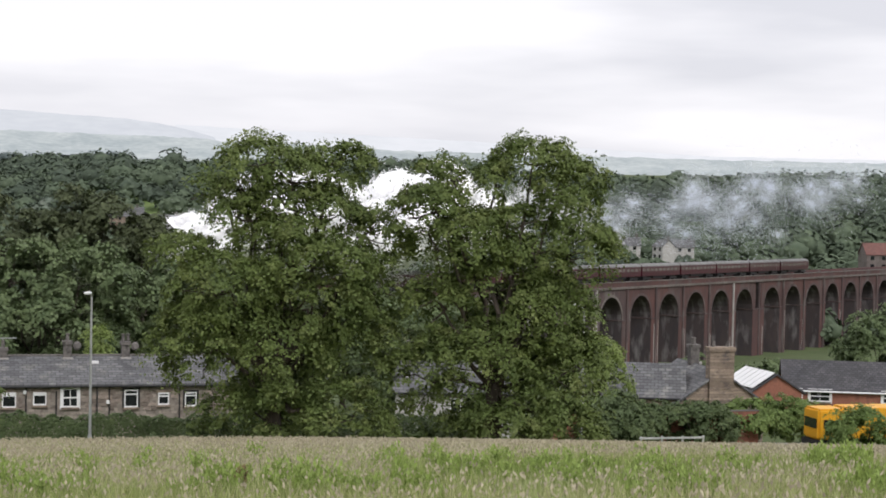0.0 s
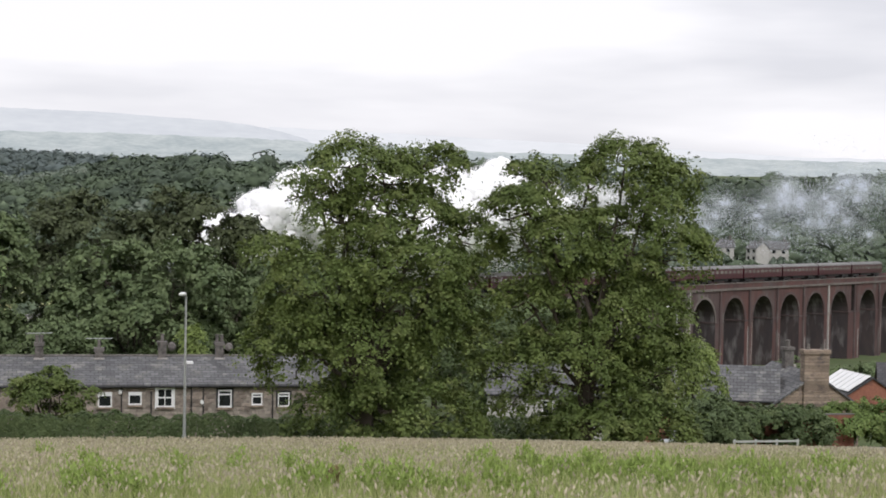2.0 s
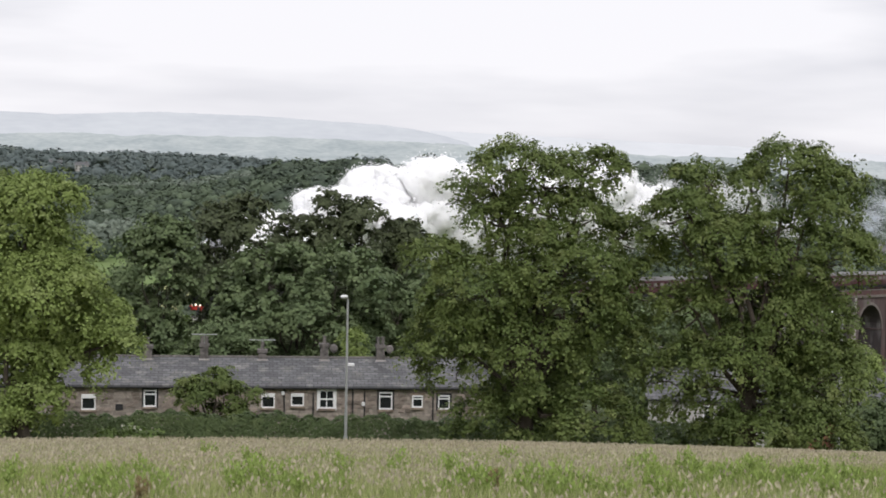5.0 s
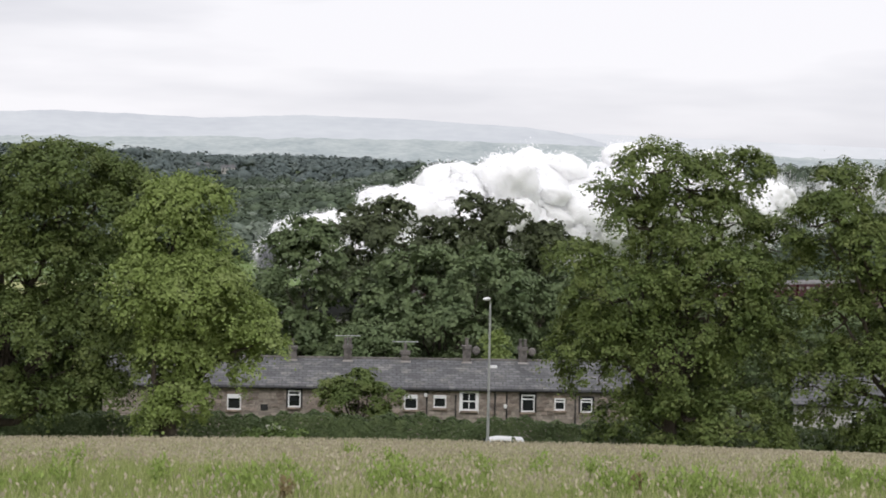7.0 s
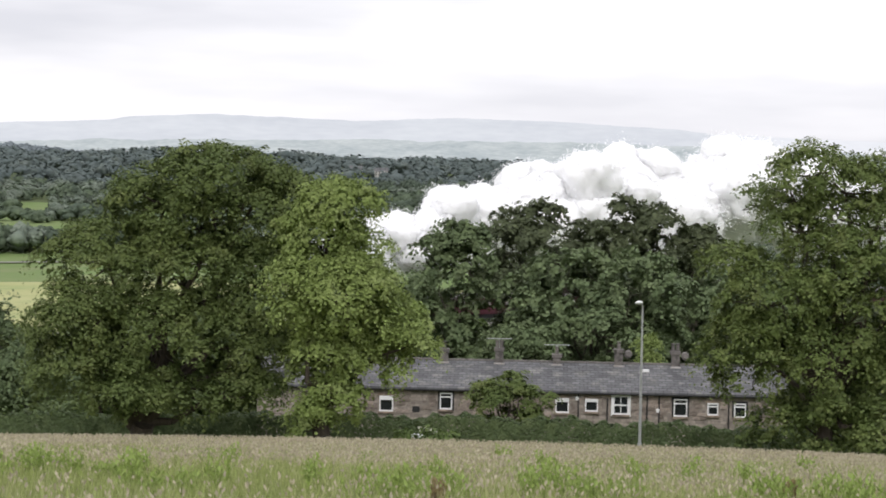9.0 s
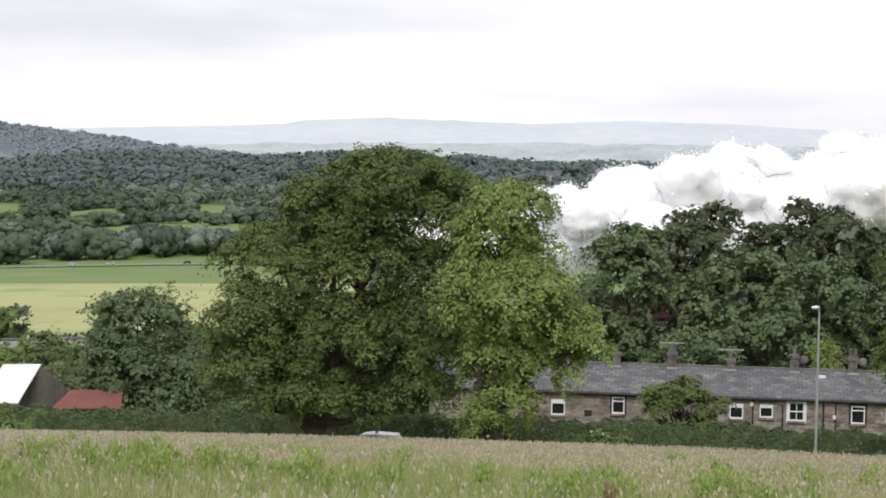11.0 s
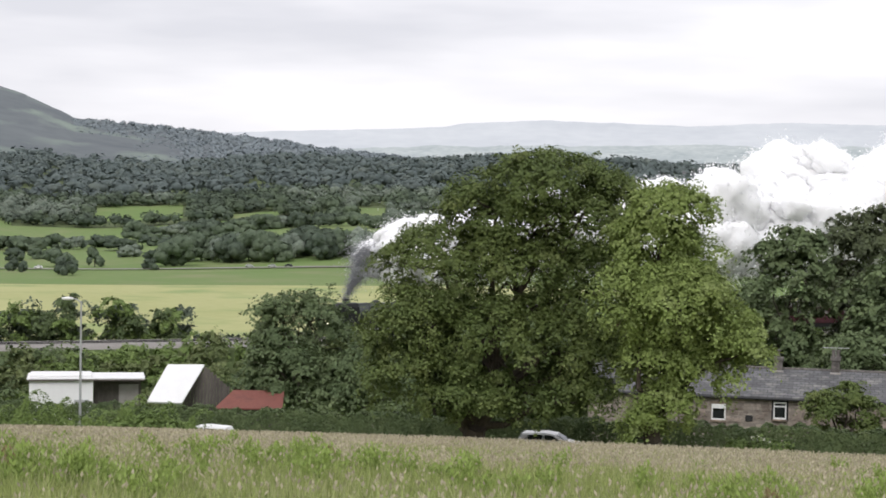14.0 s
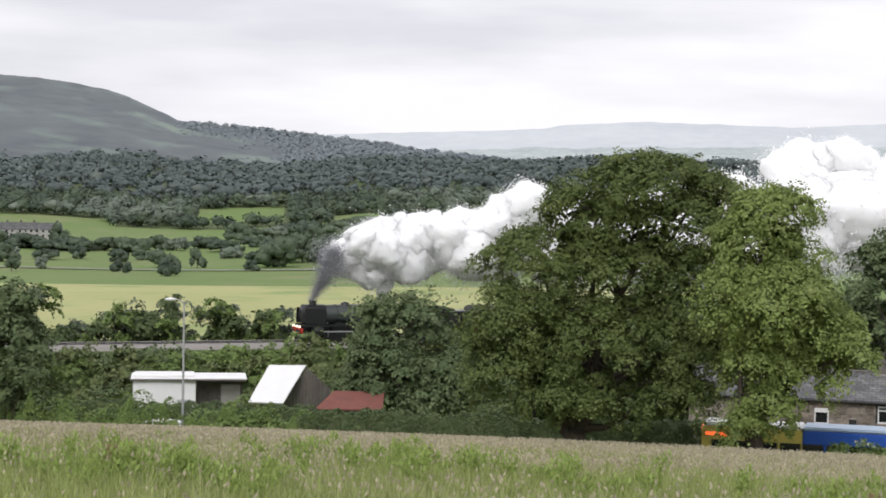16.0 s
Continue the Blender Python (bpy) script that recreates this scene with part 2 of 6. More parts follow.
# ---- materials ----
def courses(m, wide, high, dark, upright=False, tones=(1.25, 0.72)):
    """Rows of slates or tiles: thin dark joints and a shift of tone from slate to slate."""
    n, ln = m.node_tree.nodes, m.node_tree.links
    b = n["Principled BSDF"]
    tc, mp, br, mx = n.new("ShaderNodeTexCoord"), n.new("ShaderNodeMapping"), n.new("ShaderNodeTexBrick"), n.new("ShaderNodeMix")
    ln.new(tc.outputs["Object"], mp.inputs["Vector"])
    if upright:
        mp.inputs["Rotation"].default_value = (radians(90), 0, 0)
    ln.new(mp.outputs["Vector"], br.inputs["Vector"])
    br.inputs["Scale"].default_value, br.inputs["Brick Width"].default_value, br.inputs["Row Height"].default_value = 1.0, wide, high * 0.87
    br.inputs["Mortar Size"].default_value, br.inputs["Mortar Smooth"].default_value = 0.03, 0.4
    br.inputs["Color1"].default_value, br.inputs["Color2"].default_value, br.inputs["Mortar"].default_value = (tones[0],) * 3 + (1,), (tones[1],) * 3 + (1,), (dark, dark, dark, 1)
    mx.data_type, mx.blend_type = "RGBA", "MULTIPLY"
    mx.inputs["Factor"].default_value = 1.0
    ln.new(b.inputs["Base Color"].links[0].from_socket, mx.inputs["A"])
    ln.new(br.outputs["Color"], mx.inputs["B"])
    ln.new(mx.outputs["Result"], b.inputs["Base Color"])


M = {}
M["meadow"] = material("meadow_soil", (0.26, 0.28, 0.13), (0.35, 0.32, 0.2), 0.95, 0.06, 1.5, 0.4, c3=(0.18, 0.25, 0.07))
M["rough"] = material("rough_grass", (0.06, 0.09, 0.03), (0.1, 0.13, 0.05), 0.95, 0.15, 1.6, 0.7, c3=(0.1, 0.1, 0.05))
M["pasture"] = material("pasture", (0.12, 0.2, 0.05), (0.17, 0.22, 0.08), 0.95, 0.01, 0.2, 0.2, c3=(0.2, 0.22, 0.1))
M["hay"] = material("hay_field", (0.33, 0.345, 0.14), (0.41, 0.41, 0.19), 0.95, 0.012, 0.25, 0.2, c3=(0.21, 0.29, 0.1))
M["asphalt"] = material("asphalt", (0.05, 0.05, 0.052), (0.07, 0.07, 0.07), 0.85, 0.4, 30, 0.2)
M["ballast"] = material("ballast", (0.22, 0.205, 0.185), (0.31, 0.295, 0.275), 0.95, 0.5, 6, 0.6)
M["slate"] = material("slate", (0.095, 0.096, 0.1), (0.15, 0.15, 0.152), 0.6, 0.45, 5, 0.3, c3=(0.21, 0.205, 0.19))
courses(M["slate"], 0.6, 0.4, 0.4)
M["slate_new"] = material("dark_tile", (0.055, 0.055, 0.06), (0.085, 0.082, 0.085), 0.7, 0.4, 5, 0.3)
courses(M["slate_new"], 0.4, 0.35, 0.5)
M["stone"] = material("sandstone", (0.2, 0.155, 0.12), (0.33, 0.26, 0.2), 0.9, 0.7, 5, 0.5, c3=(0.12, 0.1, 0.09), stretch=(1, 1, 1.6))
courses(M["stone"], 0.52, 0.3, 0.75, True)
M["stone_piece"] = material("sandstone_block", (0.215, 0.175, 0.145), (0.34, 0.285, 0.24), 0.9, 0.6, 7, 0.5, rand=0.35, c3=(0.13, 0.105, 0.095))
M["mortar"] = material("rubble_wall", (0.26, 0.225, 0.19), (0.35, 0.305, 0.26), 0.95, 0.8, 5, 0.4, c3=(0.15, 0.12, 0.105))
courses(M["mortar"], 0.47, 0.29, 0.8, True)
M["soot_stone"] = material("sooted_stone", (0.1, 0.093, 0.088), (0.2, 0.182, 0.166), 0.9, 0.9, 6, 0.5, c3=(0.05, 0.045, 0.04))
M["render_wall"] = material("pale_render", (0.42, 0.41, 0.38), (0.5, 0.49, 0.46), 0.9, 0.5, 6, 0.2, c3=(0.33, 0.31, 0.28))
M["brick"] = material("red_brick", (0.24, 0.1, 0.07), (0.34, 0.15, 0.1), 0.9, 0.5, 6, 0.4, c3=(0.16, 0.08, 0.06))
M["via_worn"] = material("worn_viaduct_brick", (0.075, 0.056, 0.056), (0.125, 0.085, 0.08), 0.9, 0.2, 1.4, 0.5, c3=(0.18, 0.165, 0.155), stretch=(1, 1, 0.35))
M["via_brick"] = material("viaduct_brick", (0.078, 0.05, 0.049), (0.14, 0.07, 0.062), 0.9, 0.12, 0.9, 0.5, c3=(0.125, 0.108, 0.102), stretch=(1, 1, 0.35))
M["via_dark"] = material("sooted_viaduct_brick", (0.045, 0.04, 0.042), (0.075, 0.057, 0.055), 0.9, 0.22, 0.8, 0.5, c3=(0.19, 0.178, 0.172), stretch=(1, 1, 0.35))
M["via_stone"] = material("viaduct_stone", (0.12, 0.1, 0.09), (0.2, 0.175, 0.16), 0.9, 0.15, 1.5, 0.4, c3=(0.12, 0.1, 0.09))
M["lime"] = material("lime_streak", (0.3, 0.28, 0.26), (0.42, 0.4, 0.38), 0.9, 0.2, 1.5, 0.2, c3=(0.3, 0.26, 0.22))
M["white"] = material("white_paint", (0.75, 0.75, 0.74), (0.82, 0.82, 0.81), 0.5, 0.8, 9, 0.05)
M["dark_frame"] = material("black_paint", (0.02, 0.02, 0.022), (0.035, 0.035, 0.035), 0.5, 1, 9, 0.05)
M["glass"] = material("window_glass", (0.01, 0.012, 0.014), (0.02, 0.022, 0.025), 0.06, 1, 4, 0.0, spec=0.6)
M["blind"] = material("pale_curtain", (0.4, 0.4, 0.39), (0.5, 0.5, 0.48), 0.9, 2, 9, 0.1)
M["steel"] = material("galvanised_steel", (0.42, 0.43, 0.43), (0.5, 0.51, 0.51), 0.45, 0.8, 8, 0.1, metal=0.5)
M["iron"] = material("black_iron", (0.012, 0.012, 0.013), (0.03, 0.029, 0.028), 0.45, 0.5, 6, 0.1)
M["bark"] = material("bark", (0.045, 0.036, 0.028), (0.09, 0.075, 0.06), 0.95, 0.8, 7, 0.8, stretch=(1, 1, 0.25))
M["rust"] = material("rust_red_sheet", (0.16, 0.06, 0.048), (0.22, 0.085, 0.066), 0.8, 0.4, 5, 0.2, c3=(0.14, 0.06, 0.05))
M["old_tile"] = material("old_clay_tile", (0.14, 0.07, 0.06), (0.2, 0.1, 0.085), 0.9, 0.4, 3, 0.2, c3=(0.1, 0.07, 0.06))
M["wood"] = material("weathered_boards", (0.07, 0.062, 0.055), (0.14, 0.125, 0.11), 0.9, 0.8, 8, 0.4, stretch=(1, 1, 0.2))
M["maroon"] = material("maroon_coach_paint", (0.05, 0.008, 0.016), (0.07, 0.012, 0.022), 0.3, 0.4, 4, 0.03, spec=0.5)
M["pale_blue"] = material("pale_blue_paint", (0.4, 0.5, 0.62), (0.46, 0.56, 0.68), 0.4, 0.7, 6, 0.05)
M["coach_roof"] = material("grey_coach_roof", (0.16, 0.155, 0.15), (0.24, 0.235, 0.23), 0.7, 0.3, 3, 0.1)
M["loco_black"] = material("loco_black_paint", (0.012, 0.013, 0.014), (0.022, 0.022, 0.022), 0.35, 0.5, 5, 0.05, spec=0.5)
M["loco_grey"] = material("worn_boiler_cladding", (0.05, 0.06, 0.058), (0.085, 0.095, 0.09), 0.4, 0.4, 4, 0.05, spec=0.5)
M["red_paint"] = material("red_paint", (0.4, 0.03, 0.02), (0.5, 0.05, 0.03), 0.5, 1, 8, 0.05)
M["coal"] = material("coal", (0.01, 0.01, 0.01), (0.03, 0.03, 0.03), 0.7, 1, 5, 0.8)
M["yellow"] = material("yellow_paint", (0.75, 0.36, 0.02), (0.8, 0.42, 0.03), 0.45, 0.7, 6, 0.05)
M["bus_yellow"] = material("pale_yellow_paint", (0.6, 0.5, 0.12), (0.66, 0.55, 0.16), 0.4, 0.7, 6, 0.05)
M["bus_blue"] = material("blue_paint", (0.03, 0.1, 0.45), (0.04, 0.13, 0.5), 0.4, 0.7, 6, 0.05)
M["silver"] = material("silver_car_paint", (0.5, 0.52, 0.53), (0.58, 0.6, 0.61), 0.3, 0.7, 6, 0.02, metal=0.3)
M["car_dark"] = material("dark_car_paint", (0.03, 0.035, 0.045), (0.05, 0.055, 0.06), 0.3, 0.7, 6, 0.02)
M["tyre"] = material("rubber", (0.015, 0.015, 0.015), (0.03, 0.03, 0.03), 0.9, 2, 20, 0.2)

M["oak"] = leaf_material("lime_tree_leaves", (0.088, 0.128, 0.033), (0.142, 0.184, 0.048), (0.19, 0.224, 0.07), 0.3)
M["sycamore"] = leaf_material("bright_leaves", (0.170, 0.232, 0.054), (0.244, 0.309, 0.088), (0.286, 0.340, 0.121), 0.3)
M["beech"] = leaf_material("beech_leaves", (0.086, 0.124, 0.034), (0.132, 0.17, 0.046), (0.168, 0.202, 0.062), 0.25)
M["maple"] = leaf_material("dark_leaves", (0.063, 0.080, 0.037), (0.100, 0.120, 0.052), (0.116, 0.140, 0.063), 0.25)
M["mid"] = leaf_material("mid_leaves", (0.096, 0.138, 0.058), (0.147, 0.192, 0.077), (0.169, 0.213, 0.095), 0.2)
M["grey_leaf"] = leaf_material("willow_leaves", (0.1, 0.13, 0.08), (0.14, 0.17, 0.11), (0.16, 0.2, 0.13), 0.2)
M["bracken"] = leaf_material("bracken_fronds", (0.115, 0.15, 0.05), (0.155, 0.19, 0.068), (0.18, 0.205, 0.085), 0.3)
M["hedge"] = leaf_material("hedge_leaves", (0.075, 0.11, 0.04), (0.115, 0.155, 0.058), (0.14, 0.18, 0.068), 0.4)
M["bramble"] = leaf_material("bramble_leaves", (0.120, 0.180, 0.045), (0.180, 0.250, 0.070), (0.200, 0.270, 0.080), 0.4)
# Far foliage: some haze is mixed into these colours, greying and lightening them.
M["far"] = material("far_foliage", (0.078, 0.104, 0.07), (0.118, 0.15, 0.096), 0.95, 0.05, 0.5, 0.6, island=0.14, c3=(0.13, 0.165, 0.104), relief=0.8, spec=0.1)
M["far2"] = material("far_willow_foliage", (0.12, 0.15, 0.12), (0.2, 0.235, 0.18), 0.95, 0.05, 0.5, 1.0, island=0.17, c3=(0.22, 0.25, 0.2), relief=1.2, spec=0.1)
M["far3"] = material("far_dark_foliage", (0.06, 0.08, 0.06), (0.095, 0.12, 0.084), 0.95, 0.05, 0.5, 0.6, island=0.14, c3=(0.112, 0.142, 0.095), relief=0.8, spec=0.1)
# Woods beyond 1700 m: the air's haze painted as a bluer green.
M["haze_wood"] = material("haze_painted_foliage", (0.088, 0.112, 0.108), (0.13, 0.156, 0.148), 0.95, 0.02, 0.3, 0.6, island=0.12, c3=(0.15, 0.175, 0.15), relief=1.2, spec=0.1)
# Ridge woods: thicker haze painted as a pale blue-grey base colour.
M["ridge_wood"] = material("haze_painted_ridge_foliage", (0.17, 0.2, 0.215), (0.21, 0.24, 0.25), 0.95, 0.02, 0.3, 0.4, island=0.08, c3=(0.23, 0.26, 0.262), relief=1.2, spec=0.1)
M["blossom"] = material("white_blossom", (0.7, 0.68, 0.6), (0.8, 0.78, 0.7), 0.8, 2, 9, 0)

# ---- ground ----
GLADES = [(35.8, 38.8, 1530, 1700), (33.0, 34.6, 1480, 1560), (41.5, 46, 1480, 1560), (29.5, 30.6, 1480, 1580)]


def ground():
    az = np.unique(np.concatenate([np.arange(-180, -24, 6), np.arange(-24, 60, 0.75), np.arange(60, 181, 6)]))[:-1]
    rad = np.concatenate([[0.5, 4, 10, 18], np.arange(24, 150, 2.0), 150 * 1.05 ** np.arange(1, 72)])
    rad = np.append(rad, 4950)
    A, R = np.meshgrid(np.radians(az), rad)
    X, Y = -R * np.sin(A), R * np.cos(A)
    Z = height(X, Y)
    n, k = len(az), len(rad)
    vs = np.stack([X, Y, Z], -1).reshape(-1, 3).tolist()
    fs, idx = [], []
    for j in range(k - 1):
        for i in range(n):
            i2 = (i + 1) % n
            fs.append((j * n + i, j * n + i2, (j + 1) * n + i2, (j + 1) * n + i))
            a, r = az[i] + 0.4, (rad[j] + rad[j + 1]) / 2
            u, w = to_uw(*pt(a, r))
            m = 0 if w < 105 else 1
            if r > 430 and a > 6:
                m = 1 if r < 435 else 3 if r < 745 else 2 if r < 1480 else 1
                if any(a0 < a < a1 and r0 < r < r1 for a0, a1, r0, r1 in GLADES):
                    m = 2
            idx.append(m)
    me = bpy.data.meshes.new("ground")
    me.from_pydata(vs, [], fs)
    for m in ("meadow", "rough", "pasture", "hay"):
        me.materials.append(M[m])
    me.polygons.foreach_set("material_index", idx)
    for p in me.polygons:
        p.use_smooth = True
    tagged(new("ground", me), "grassy hillside falling to a wide green valley", "ground", kind="structure")


ground()


def strip(name, mat, w0, w1, u0, u1, dz, label, thick=0.12):
    bm = bmesh.new()
    us = np.arange(u0, u1 + 1, 6.0)
    rows = []
    for u in us:
        z = float(road_z(np.clip(u, -140, 140))) + dz
        rows.append([bm.verts.new((*uw(u, w), z + h)) for w, h in ((w0, -thick), (w0, 0), ((w0 + w1) / 2, 0.04), (w1, 0), (w1, -thick))])
    for a, b in zip(rows, rows[1:]):
        for i in range(4):
            bm.faces.new((a[i], a[i + 1], b[i + 1], b[i]))
    bmesh.ops.recalc_face_normals(bm, faces=bm.faces)
    tagged(part(name, bm, mat), label, name, kind="structure")


strip("road", M["asphalt"], 112.0, 118.4, -200, 200, 0.08, "grey asphalt country road")
strip("pavement", M["ballast"], 118.45, 120, -200, 200, 0.18, "narrow grey pavement beside the road", 0.2)

# ---- far hills ----
def hills(name, d, azs, els, mat, label, depth=500, seed=1, rough=0.02):
    rng = np.random.default_rng(seed)
    bm = bmesh.new()
    a = np.arange(azs[0], azs[-1] + 0.01, 0.15)
    e = np.interp(a, azs, els) + np.convolve(rng.normal(0, rough, len(a)), np.ones(3) / 3, "same")
    rows = []
    for ai, ei in zip(a, e):
        top = EYE + d * math.tan(radians(ei))
        rows.append([bm.verts.new((*pt(ai, d - depth), -30)), bm.verts.new((*pt(ai, d - depth * 0.45), top * 0.5)), bm.verts.new((*pt(ai, d), top)), bm.verts.new((*pt(ai, d + 200), -30))])
    for p, q in zip(rows, rows[1:]):
        for i in range(3):
            bm.faces.new((p[i], q[i], q[i + 1], p[i + 1]))
    bmesh.ops.recalc_face_normals(bm, faces=bm.faces)
    tagged(part(name, bm, mat, smooth=True), label, "hill", kind="structure")


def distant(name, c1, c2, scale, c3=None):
    """Land far off: the haze before it is painted as its own glowing colour."""
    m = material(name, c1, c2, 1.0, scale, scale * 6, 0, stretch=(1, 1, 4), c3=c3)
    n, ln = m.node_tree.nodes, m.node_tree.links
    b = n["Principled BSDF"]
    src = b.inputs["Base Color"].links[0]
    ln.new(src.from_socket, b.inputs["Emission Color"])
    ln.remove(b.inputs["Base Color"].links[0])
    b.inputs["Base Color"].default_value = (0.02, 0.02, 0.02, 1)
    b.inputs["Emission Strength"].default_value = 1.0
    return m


M["fell"] = distant("haze_painted_fell", (0.49, 0.52, 0.55), (0.57, 0.6, 0.62), 0.004)
M["plain"] = distant("haze_painted_lowland", (0.3, 0.35, 0.36), (0.48, 0.52, 0.51), 0.012)
M["moor"] = distant("haze_painted_moor", (0.085, 0.1, 0.112), (0.14, 0.16, 0.165), 0.0035, (0.19, 0.235, 0.2))
# White mist painted as a still paler glow, so these fells fade out.
M["mist"] = distant("mist_painted_fells", (0.6, 0.625, 0.645), (0.66, 0.68, 0.7), 0.004)
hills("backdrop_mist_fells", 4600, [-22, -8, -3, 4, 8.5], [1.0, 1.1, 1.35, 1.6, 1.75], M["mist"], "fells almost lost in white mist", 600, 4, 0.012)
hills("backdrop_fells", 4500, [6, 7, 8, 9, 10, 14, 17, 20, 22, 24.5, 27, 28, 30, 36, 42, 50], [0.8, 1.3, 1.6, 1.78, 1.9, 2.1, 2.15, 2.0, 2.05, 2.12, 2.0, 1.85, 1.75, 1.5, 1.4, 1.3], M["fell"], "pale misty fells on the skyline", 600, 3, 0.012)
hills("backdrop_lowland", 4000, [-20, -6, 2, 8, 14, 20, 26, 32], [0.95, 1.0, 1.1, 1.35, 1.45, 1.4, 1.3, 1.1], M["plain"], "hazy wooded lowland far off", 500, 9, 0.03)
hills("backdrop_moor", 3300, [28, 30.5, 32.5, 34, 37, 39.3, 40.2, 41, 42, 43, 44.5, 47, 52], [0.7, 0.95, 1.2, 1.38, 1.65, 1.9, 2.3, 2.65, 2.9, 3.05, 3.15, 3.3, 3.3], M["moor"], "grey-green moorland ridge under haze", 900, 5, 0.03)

# ---- railway ----
TX, TY, TZ, DX, DY, GR = -109.0, 168.0, 0.1, -0.54, -0.8417, 0.0115
HEAD = math.degrees(math.atan2(DY, DX))


def rail(s, off=0.0, dz=0.0):
    """A point on the line, s metres on from the cutting's mark, off to its left."""
    return TX + DX * s - DY * off, TY + DY * s + DX * off, TZ + GR * s + dz


def railway():
    bm = bmesh.new()
    rows = []
    for s in np.arange(-200, 140, 6.0):
        row = []
        for off, dz in ((-16, -8), (-4.6, -0.35), (-3, -0.05), (3, -0.05), (4.6, -0.35), (16, -8)):
            row.append(bm.verts.new(rail(s, off, dz)))
        rows.append(row)
    for a, b in zip(rows, rows[1:]):
        for i in range(5):
            f = bm.faces.new((a[i], a[i + 1], b[i + 1], b[i]))
            f.material_index = 1 if i in (1, 2, 3) else 0
    bmesh.ops.recalc_face_normals(bm, faces=bm.faces)
    tagged(part("embankment", bm, [M["rough"], M["ballast"]]), "grassy railway embankment with a ballast top", "embankment", kind="structure")
    for off in (-0.72, 0.72):
        bm = bmesh.new()
        tube(bm, rail(-520, off, 0.05), rail(140, off, 0.05), 0.05, n=4)
        tagged(part("rail", bm, M["iron"]), "worn steel running rail", "rail", kind="structure")


railway()


def viaduct():
    """Arches 14.2 m apart, from the near abutment outwards."""
    s0, pitch, pw, width = -197.9, 14.28, 3.9, 4.6
    ob = thing("viaduct", pose(*rail(s0), 0, 0, math.degrees(math.atan2(-DY, -DX))), "long red brick railway viaduct with tall round arches", "viaduct", kind="structure")
    par, r = 0.45, (pitch - pw) / 2
    gap = 0.0
    n = 22
    for i in range(n):
        if i == 10:
            gap = 3.4
        x0 = i * pitch + gap
        zt = -GR * x0 + par
        zs = zt - 3.3 - r
        zb = -28.0 - TZ - GR * s0
        arc = [(x0 + pitch / 2 - r * math.cos(a), zs + r * math.sin(a)) for a in np.linspace(0, math.pi, 15)]
        pts = [(x0, zt - 1.6), (x0, zs)] + arc + [(x0 + pitch, zs), (x0 + pitch, zt - 1.6)]
        part("arch", extrude_profile(bmesh.new(), pts, -width + 0.2, width), M["via_dark"], ob)
        part("spandrel", extrude_profile(bmesh.new(), pts, -width, -width + 0.197), M["via_brick"] if i > 4 else M["via_worn"], ob)
        ring = [(x0 + pitch / 2 - (r + 0.55) * math.cos(a), zs + (r + 0.55) * math.sin(a)) for a in np.linspace(0, math.pi, 15)]
        part("arch_ring", extrude_profile(bmesh.new(), arc + ring[::-1], -width - 0.06, -width - 0.003), M["via_worn"] if i > 4 else M["via_stone"], ob)
        wide = pw / 2 if i != 10 else pw / 2 + 1.6
        xc = x0 if i != 10 else x0 - 1.6
        bm = bmesh.new()
        extrude_profile(bm, [(xc - wide, zs), (xc - wide - 0.25, zb), (xc + wide + 0.25, zb), (xc + wide, zs)], -width, width)
        part("pier", bm, M["via_dark"], ob)
        part("impost", boxes((xc - wide - 0.2, xc + wide + 0.2, -width - 0.2, width + 0.2, zs - 0.15, zs + 0.15)), M["via_worn"], ob)
        part("pier_face", boxes((xc - wide - 0.02, xc + wide + 0.02, -width - 0.1, -width - 0.003, zb, zs - 0.16)), M["via_brick"] if i > 4 else M["via_worn"], ob)
        part("pilaster", boxes((xc - 0.3, xc + 0.3, -width - 0.4, -width - 0.103, zb, zt - 1.62)), M["lime"] if i in (0, 1, 2, 4, 9) else M["via_worn"], ob)
        rs = np.random.default_rng(300 + i)
        for k in range(rs.integers(1, 4)):
            xs, z0 = xc + rs.uniform(-0.8, 0.8) * wide, zs - rs.uniform(0.3, 6)
            wd = rs.uniform(0.12, 0.35)
            part("lime_streak", extrude_profile(bmesh.new(), [(xs, z0), (xs + wd, z0 - 0.6), (xs + wd * 0.8, z0 - rs.uniform(3, 9)), (xs + wd * 0.3, z0 - rs.uniform(9, 14)), (xs - wd * 0.3, z0 - 4)], -width - 0.13, -width - 0.104), M["lime"], ob)
    L = n * pitch + gap
    for nm, a, b, y0, y1, mt in (("cornice", -1.6, -1.1, -width - 0.35, width + 0.35, "via_stone"), ("parapet", -1.1, -0.18, -width - 0.1, -width + 0.35, "via_brick"), ("coping", -0.18, 0, -width - 0.2, -width + 0.45, "via_stone"), ("parapet", -1.1, 0, width - 0.35, width + 0.1, "via_brick")):
        bm = bmesh.new()
        extrude_profile(bm, [(-20, par + a + 20 * GR), (L, par + a - L * GR), (L, par + b - L * GR), (-20, par + b + 20 * GR)], y0, y1)
        part(nm, bm, M[mt], ob)
    part("abutment", boxes((-20, 0 - pw / 2, -width, width, -22, -0.9)), M["via_dark"], ob)


viaduct()

